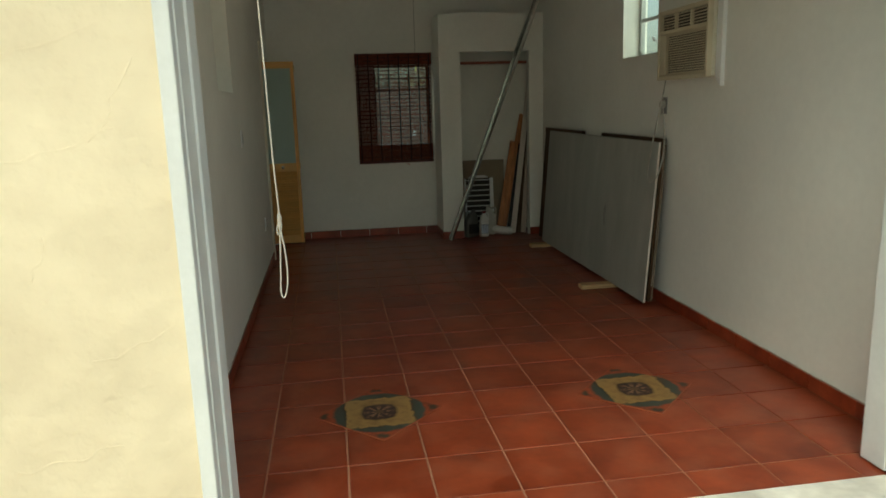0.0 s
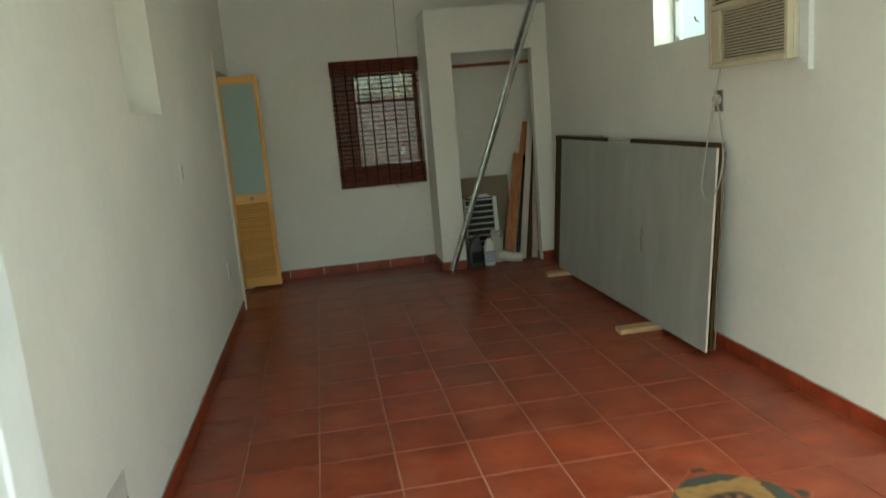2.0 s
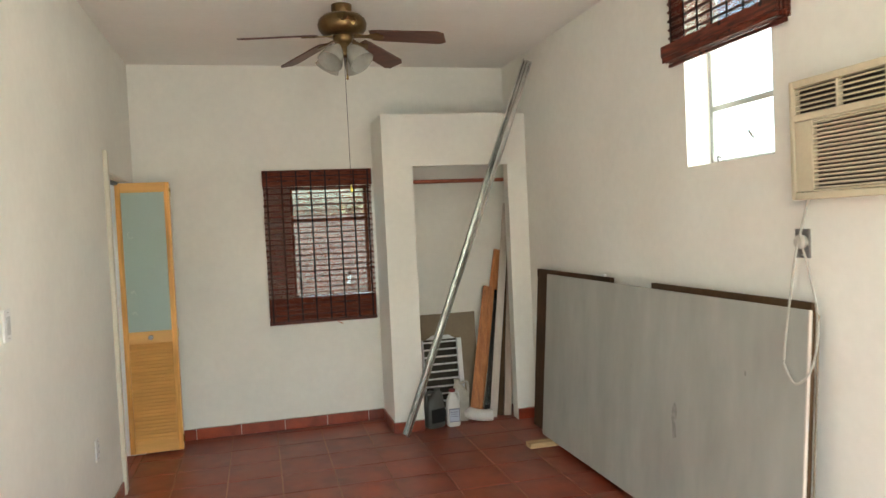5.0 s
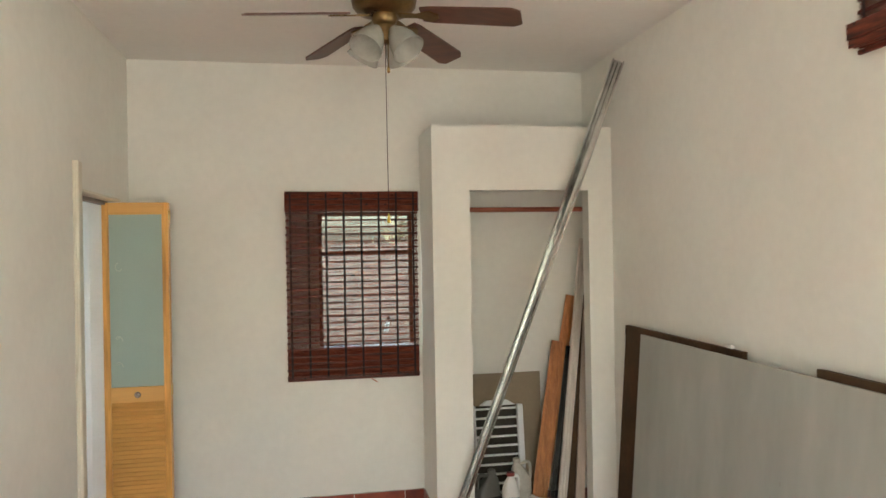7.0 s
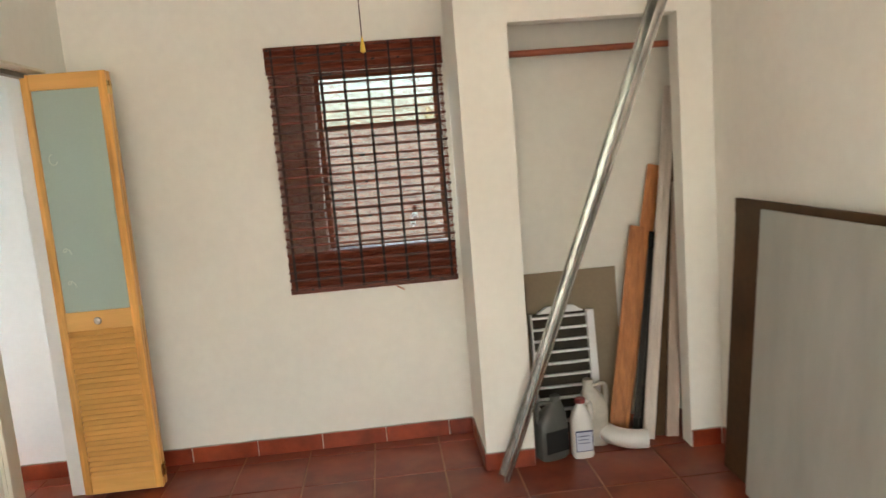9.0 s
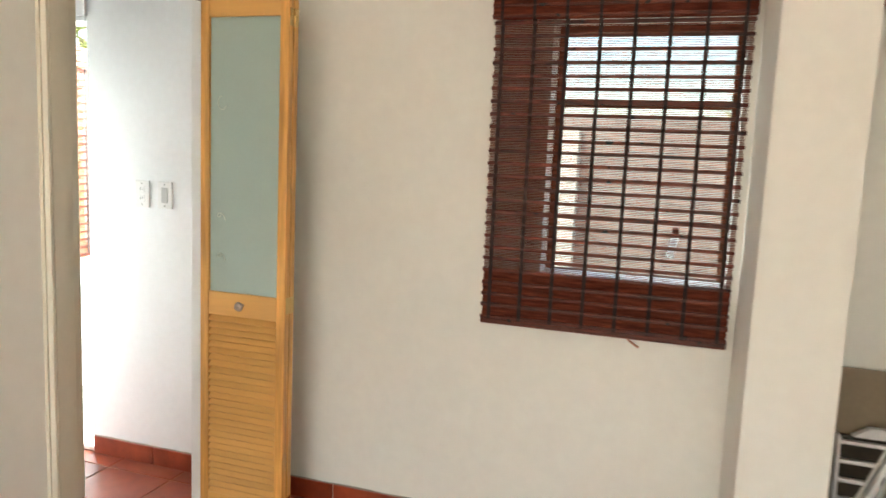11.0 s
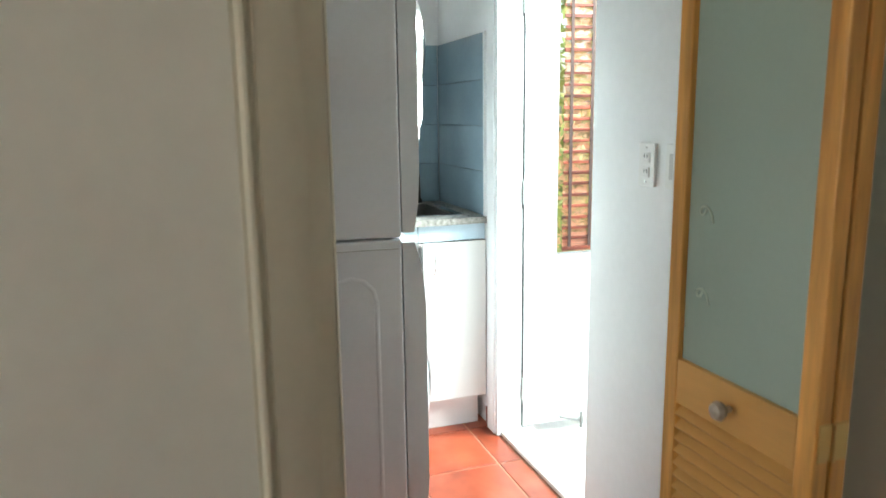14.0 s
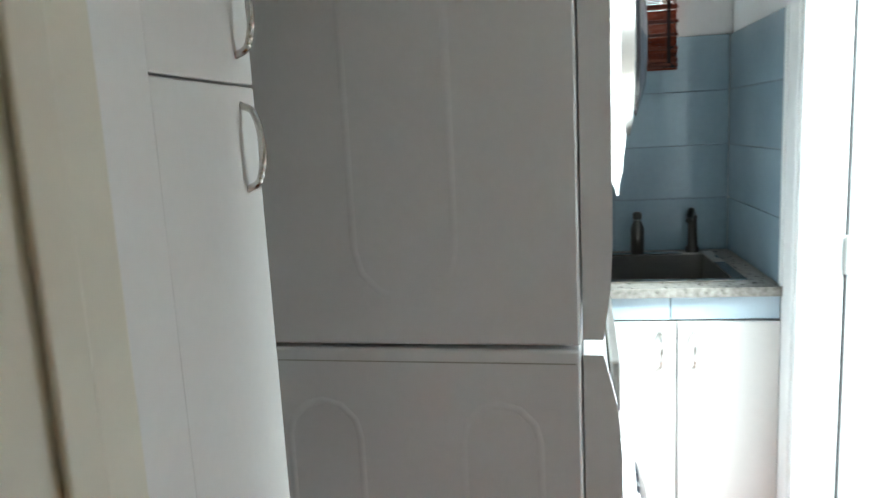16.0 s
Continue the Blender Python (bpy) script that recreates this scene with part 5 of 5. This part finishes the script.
def splash_tiles():
    """Blue wall tiles behind and beside the sink."""
    for nm, axis, u0, u1 in (("splashback", "y", 7.17, 8.30), ("splashback", "x", KX + 0.012, -2.118)):
        s = thing(nm, (KX, 8.0, 0.938) if axis == "y" else (-2.4, KB, 0.938), "glossy blue wall tiles round the sink", "tiles", kind="structure")
        th, g = 0.189, 0.003
        tw = 0.40 if axis == "y" else 0.65
        rows = 4
        bm = bmesh.new()
        if axis == "y":
            box(bm, KX + 0.0005, KX + 0.006, u0, u1, 0.939, 0.939 + rows * th)
        else:
            box(bm, u0, u1, KB - 0.006, KB - 0.0005, 0.939, 0.939 + rows * th)
        part("bed", bm, M["grout_blue"], s)
        u = u1
        while u > u0 + 0.02:
            a = max(u0, u - tw)
            for r in range(rows):
                z0, z1 = 0.939 + r * th + g / 2, 0.939 + (r + 1) * th - g / 2
                b = blk(KX + 0.006, KX + 0.011, a + g / 2, u - g / 2, z0, z1, bevel=0.0015) if axis == "y" else blk(a + g / 2, u - g / 2, KB - 0.011, KB - 0.006, z0, z1, bevel=0.0015)
                part("tile", b, M["blue_tile"], s)
            u -= tw
    solid("tile_edging", blk(-2.117, -2.105, KB - 0.014, KB - 0.0005, 0.939, 1.697), M["trim"], "white strip along the tile edge", "trim", "structure")


splash_tiles()


def outside_door():
    f = thing("door_2", (ED0, KB, 0), "white painted frame of the kitchen's outside door", "door frame", kind="structure")
    bm = bmesh.new()
    box(bm, ED0 - 0.075, ED0, KB - 0.018, KB - 0.001, 0, EDZ + 0.07, bevel=0.004)
    box(bm, ED0 + 0.0005, ED0 + 0.025, KB - 0.012, KB + 0.10, 0, EDZ, bevel=0.003)
    part("jamb", bm, M["trim"], f)
    bm = bmesh.new()
    box(bm, ED1 - 0.012, ED1 - 0.0005, KB + 0.002, KB + 0.10, 0, EDZ, bevel=0.003)
    part("jamb", bm, M["trim"], f)
    bm = bmesh.new()
    box(bm, ED0, ED1, KB - 0.018, KB - 0.001, EDZ, EDZ + 0.07, bevel=0.004)
    box(bm, ED0 + 0.025, ED1 - 0.012, KB - 0.012, KB + 0.10, EDZ - 0.02, EDZ, bevel=0.003)
    part("head", bm, M["trim"], f)
    part("threshold", blk(ED0 + 0.025, ED1 - 0.012, KB + 0.005, KB + 0.155, 0.0, 0.022, bevel=0.005), M["marble"], f)
    # Added dark strip: paints the shaded gap between jamb and leaf.
    part("gasket", blk(ED0 - 0.012, ED0 + 0.0245, KB + 0.1005, KB + 0.107, 0.03, EDZ - 0.03), M["gap_shade"], f, "dark strip painted as shade in the hinge gap")
    # the leaf stands open
    hinge = Vector((ED0 + 0.028, KB + 0.108, 0.0))
    R = Matrix.Translation(hinge) @ Matrix.Rotation(radians(-2), 4, "Z")
    d = thing("glazed_door", hinge + Vector((0, 0, 0.02)), "white glazed outside door standing open, with bamboo blind", "door")

    def add(nm, bm, mt, lab="", par=None):
        bmesh.ops.transform(bm, matrix=R, verts=bm.verts[:])
        return part(nm, bm, mt, par or d, lab)
    L, T = 0.70, 0.04
    add("stile", blk(-T, 0, 0, 0.150, 0.03, 1.95, bevel=0.003), M["trim"])
    add("stile", blk(-T, 0, L - 0.10, L, 0.03, 1.95, bevel=0.003), M["trim"])
    add("rail", blk(-T, 0, 0.150, L - 0.10, 1.90, 1.95, bevel=0.003), M["trim"])
    add("panel", blk(-T, 0, 0.150, L - 0.10, 0.03, 0.78, bevel=0.003), M["trim"])
    g = add("pane", blk(-T / 2 - 0.002, -T / 2 + 0.002, 0.150, L - 0.10, 0.78, 1.90), M["pane"])
    g.visible_shadow = False
    for z in (0.2, 1.05, 1.8):
        bm = bmesh.new()
        box(bm, 0.0, 0.004, 0.0, 0.035, z - 0.05, z + 0.05, bevel=0.001)
        tube(bm, [(0.004, -0.004, z - 0.05), (0.004, -0.004, z + 0.05)], 0.006)
        add("hinge", bm, M["alu"])
    bm = bmesh.new()
    tube(bm, curve_pts([(0.012, 0.275, 0.065), (0.018, 0.272, 0.02), (0.02, 0.27, -0.005)]), 0.007)
    tube(bm, [(0.012, 0.275, 0.02), (0.012, 0.17, 0.052)], 0.006)
    add("kick_stop", bm, M["grey_metal"], "grey metal kick-down stop")
    B = R @ Matrix.Translation((0.028, 0.158 + 0.26, 1.95)) @ Matrix.Rotation(radians(90), 4, "Z")
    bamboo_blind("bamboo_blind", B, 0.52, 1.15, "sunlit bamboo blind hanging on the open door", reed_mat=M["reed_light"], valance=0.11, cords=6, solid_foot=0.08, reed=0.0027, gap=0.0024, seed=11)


outside_door()

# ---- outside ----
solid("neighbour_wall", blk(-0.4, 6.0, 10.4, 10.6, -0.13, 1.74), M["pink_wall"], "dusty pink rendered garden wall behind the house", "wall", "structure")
solid("white_pier", blk(-0.39, 0.64, 10.28, 10.398, -0.124, 1.66), M["pier"], "white rendered pier before the garden wall", "wall", "structure")
solid("garden_wall", blk(-9.0, -4.6, 8.0, 14.0, -0.13, 1.35), M["orange_wall"], "apricot garden wall beyond the kitchen door", "wall", "structure")
solid("terrace", blk(-4.6, -0.6, KB + 0.142, 11.0, -0.124, -0.01), M["marble"], "pale stone terrace outside the kitchen", "pavement", "structure")


def shrub(at, r, h, seed, label, material):
    rnd = random.Random(seed)
    t = thing("shrub", at, label, "shrub")
    bm = bmesh.new()
    for k in range(5):
        a = rnd.uniform(0, 6.28)
        tube(bm, curve_pts([at, (at[0] + 0.2 * r * math.cos(a), at[1] + 0.2 * r * math.sin(a), at[2] + h * 0.4), (at[0] + 0.7 * r * math.cos(a), at[1] + 0.7 * r * math.sin(a), at[2] + h * 0.85)], 3), 0.025, 6)
    part("stems", bm, M["bark"], t)
    verts, faces = [], []
    for k in range(2600):
        a, u = rnd.uniform(0, 6.28), rnd.random() ** 0.5
        z = rnd.uniform(0.15, 1.0)
        rr = r * u * (0.55 + 0.6 * math.sin(math.pi * min(z, 0.9))) * rnd.uniform(0.8, 1.15)
        c = Vector((at[0] + rr * math.cos(a), at[1] + rr * math.sin(a), at[2] + h * z + rnd.uniform(-0.1, 0.1)))
        q = Euler((rnd.uniform(-1, 1), rnd.uniform(-1, 1), rnd.uniform(0, 6.28))).to_matrix()
        s = rnd.uniform(0.05, 0.10)
        b0 = len(verts)
        verts += [c + q @ Vector(p) for p in ((-s, 0, 0), (0, s * 0.35, 0.01), (s, 0, -0.01), (0, -s * 0.35, 0.01))]
        faces.append((b0, b0 + 1, b0 + 2, b0 + 3))
    me = bpy.data.meshes.new("leaves")
    me.from_pydata(verts, [], faces)
    me.materials.append(material)
    ob = new("leaves", me)
    ob.parent = t
    ob.matrix_parent_inverse = t.matrix_basis.inverted()
    tagged(ob, kind="stuff")


shrub((-3.9, 10.3, -0.12), 0.9, 2.9, 2, "leafy yellow-green shrub outside the kitchen door", M["leaf"])
shrub((2.35, 11.6, -0.12), 0.8, 2.6, 4, "dull leafy shrub behind the back window", M["leaf_dry"])

# ---- skirting and floor tiles ----


def skirting():
    s = thing("baseboard", (0, 0, 0), "red glazed skirting tiles along the walls", "baseboard", kind="structure")
    h, t, g = 0.082, 0.010, 0.004
    runs = [("y", XL, 1, 2.48, DY0 - 0.122), ("y", XR, -1, 2.48, 7.815), ("x", YB, -1, XL + 0.012, 1.465), ("y", 1.47, -1, 7.83, YB - 0.012),
            ("x", 7.82, -1, 1.462, 1.70), ("x", 7.82, -1, 2.462, XR - 0.012), 
            ("x", KB, -1, ED1, -0.53), ("x", KB, -1, -2.108, ED0 - 0.078)]
    cache = {}
    rnd = random.Random(31)
    for axis, c, side, a, b in runs:
        bm = bmesh.new()
        line = []
        for k in range(max(3, int((b - a) / 0.07)) + 1):
            v = a + (b - a) * k / max(3, int((b - a) / 0.07))
            o, z = c + side * rnd.uniform(0.0005, 0.0035), h + rnd.uniform(-0.001, 0.0035)
            line.append((o, v, z) if axis == "y" else (v, o, z))
        tube(bm, line, 0.0038, 6)
        part("mortar_line", bm, M["mortar"], s, "grey mortar line along the tile tops")
        u = a
        while u < b - 0.01:
            v = min(b, u + P)
            L = v - u - g
            key = (axis, round(L, 4), side)
            if key not in cache:
                d0, d1 = (0.0005, t) if side > 0 else (-t, -0.0005)
                bm = blk(d0, d1, 0, L, 0.0005, h, bevel=0.0025) if axis == "y" else blk(0, L, d0, d1, 0.0005, h, bevel=0.0025)
                cache[key] = mesh_of("tile", bm, M["base_tile"])
            ob = new("tile", cache[key])
            ob.parent = s
            ob.location = (c, u + g / 2, 0) if axis == "y" else (u + g / 2, c, 0)
            u = v


def floor_tiles():
    f = thing("floor", (0, 0, 0), "glossy red terracotta floor tiles with pale joints", "floor", kind="structure")
    k = thing("kitchen_floor", (0, 0, 0), "glossy red terracotta kitchen floor tiles", "floor", kind="structure")
    rnd = random.Random(9)
    cache = {}

    def lay(parent, x0, x1, y0, y1):
        g = 0.0075
        i0, i1 = math.floor((x0 - GX) / P), math.ceil((x1 - GX) / P)
        j0, j1 = math.floor((y0 - GY) / P), math.ceil((y1 - GY) / P)
        for i in range(i0, i1):
            for j in range(j0, j1):
                a, b = max(x0, GX + i * P), min(x1, GX + (i + 1) * P)
                c, d = max(y0, GY + j * P), min(y1, GY + (j + 1) * P)
                if b - a < 0.02 or d - c < 0.02:
                    continue
                key = (round(b - a, 3), round(d - c, 3))
                if key not in cache:
                    w, h = (b - a - g) / 2, (d - c - g) / 2
                    cache[key] = mesh_of("tile", blk(-w, w, -h, h, -0.0075, 0, bevel=0.002), M["tile"])
                ob = new("tile", cache[key])
                ob.parent = parent
                ob.location = ((a + b) / 2, (c + d) / 2, rnd.uniform(-0.0008, 0.0002))
                ob.rotation_euler = (rnd.uniform(-0.0028, 0.0028), rnd.uniform(-0.0028, 0.0028), 0)
    lay(f, XL, XR, 2.33, YB)
    lay(k, KX, XL - W, KY0, KB)
    lay(k, XL - W, XL, DY0 + 0.012, DY1 - 0.012)
    for x, y in ((0.434, 3.358), (1.765, 3.350)):
        bm = bmesh.new()
        outline(bm, [(0.315, 0), (0, 0.315), (-0.315, 0), (0, -0.315)], 0.0, 0.0035)
        ob = new("inlay", mesh_of("inlay", bm, M["mosaic"]))
        ob.parent = f
        ob.location = (x, y, 0.0004)
        tagged(ob, "diamond painted tile inlay in tan and teal")


skirting()
floor_tiles()
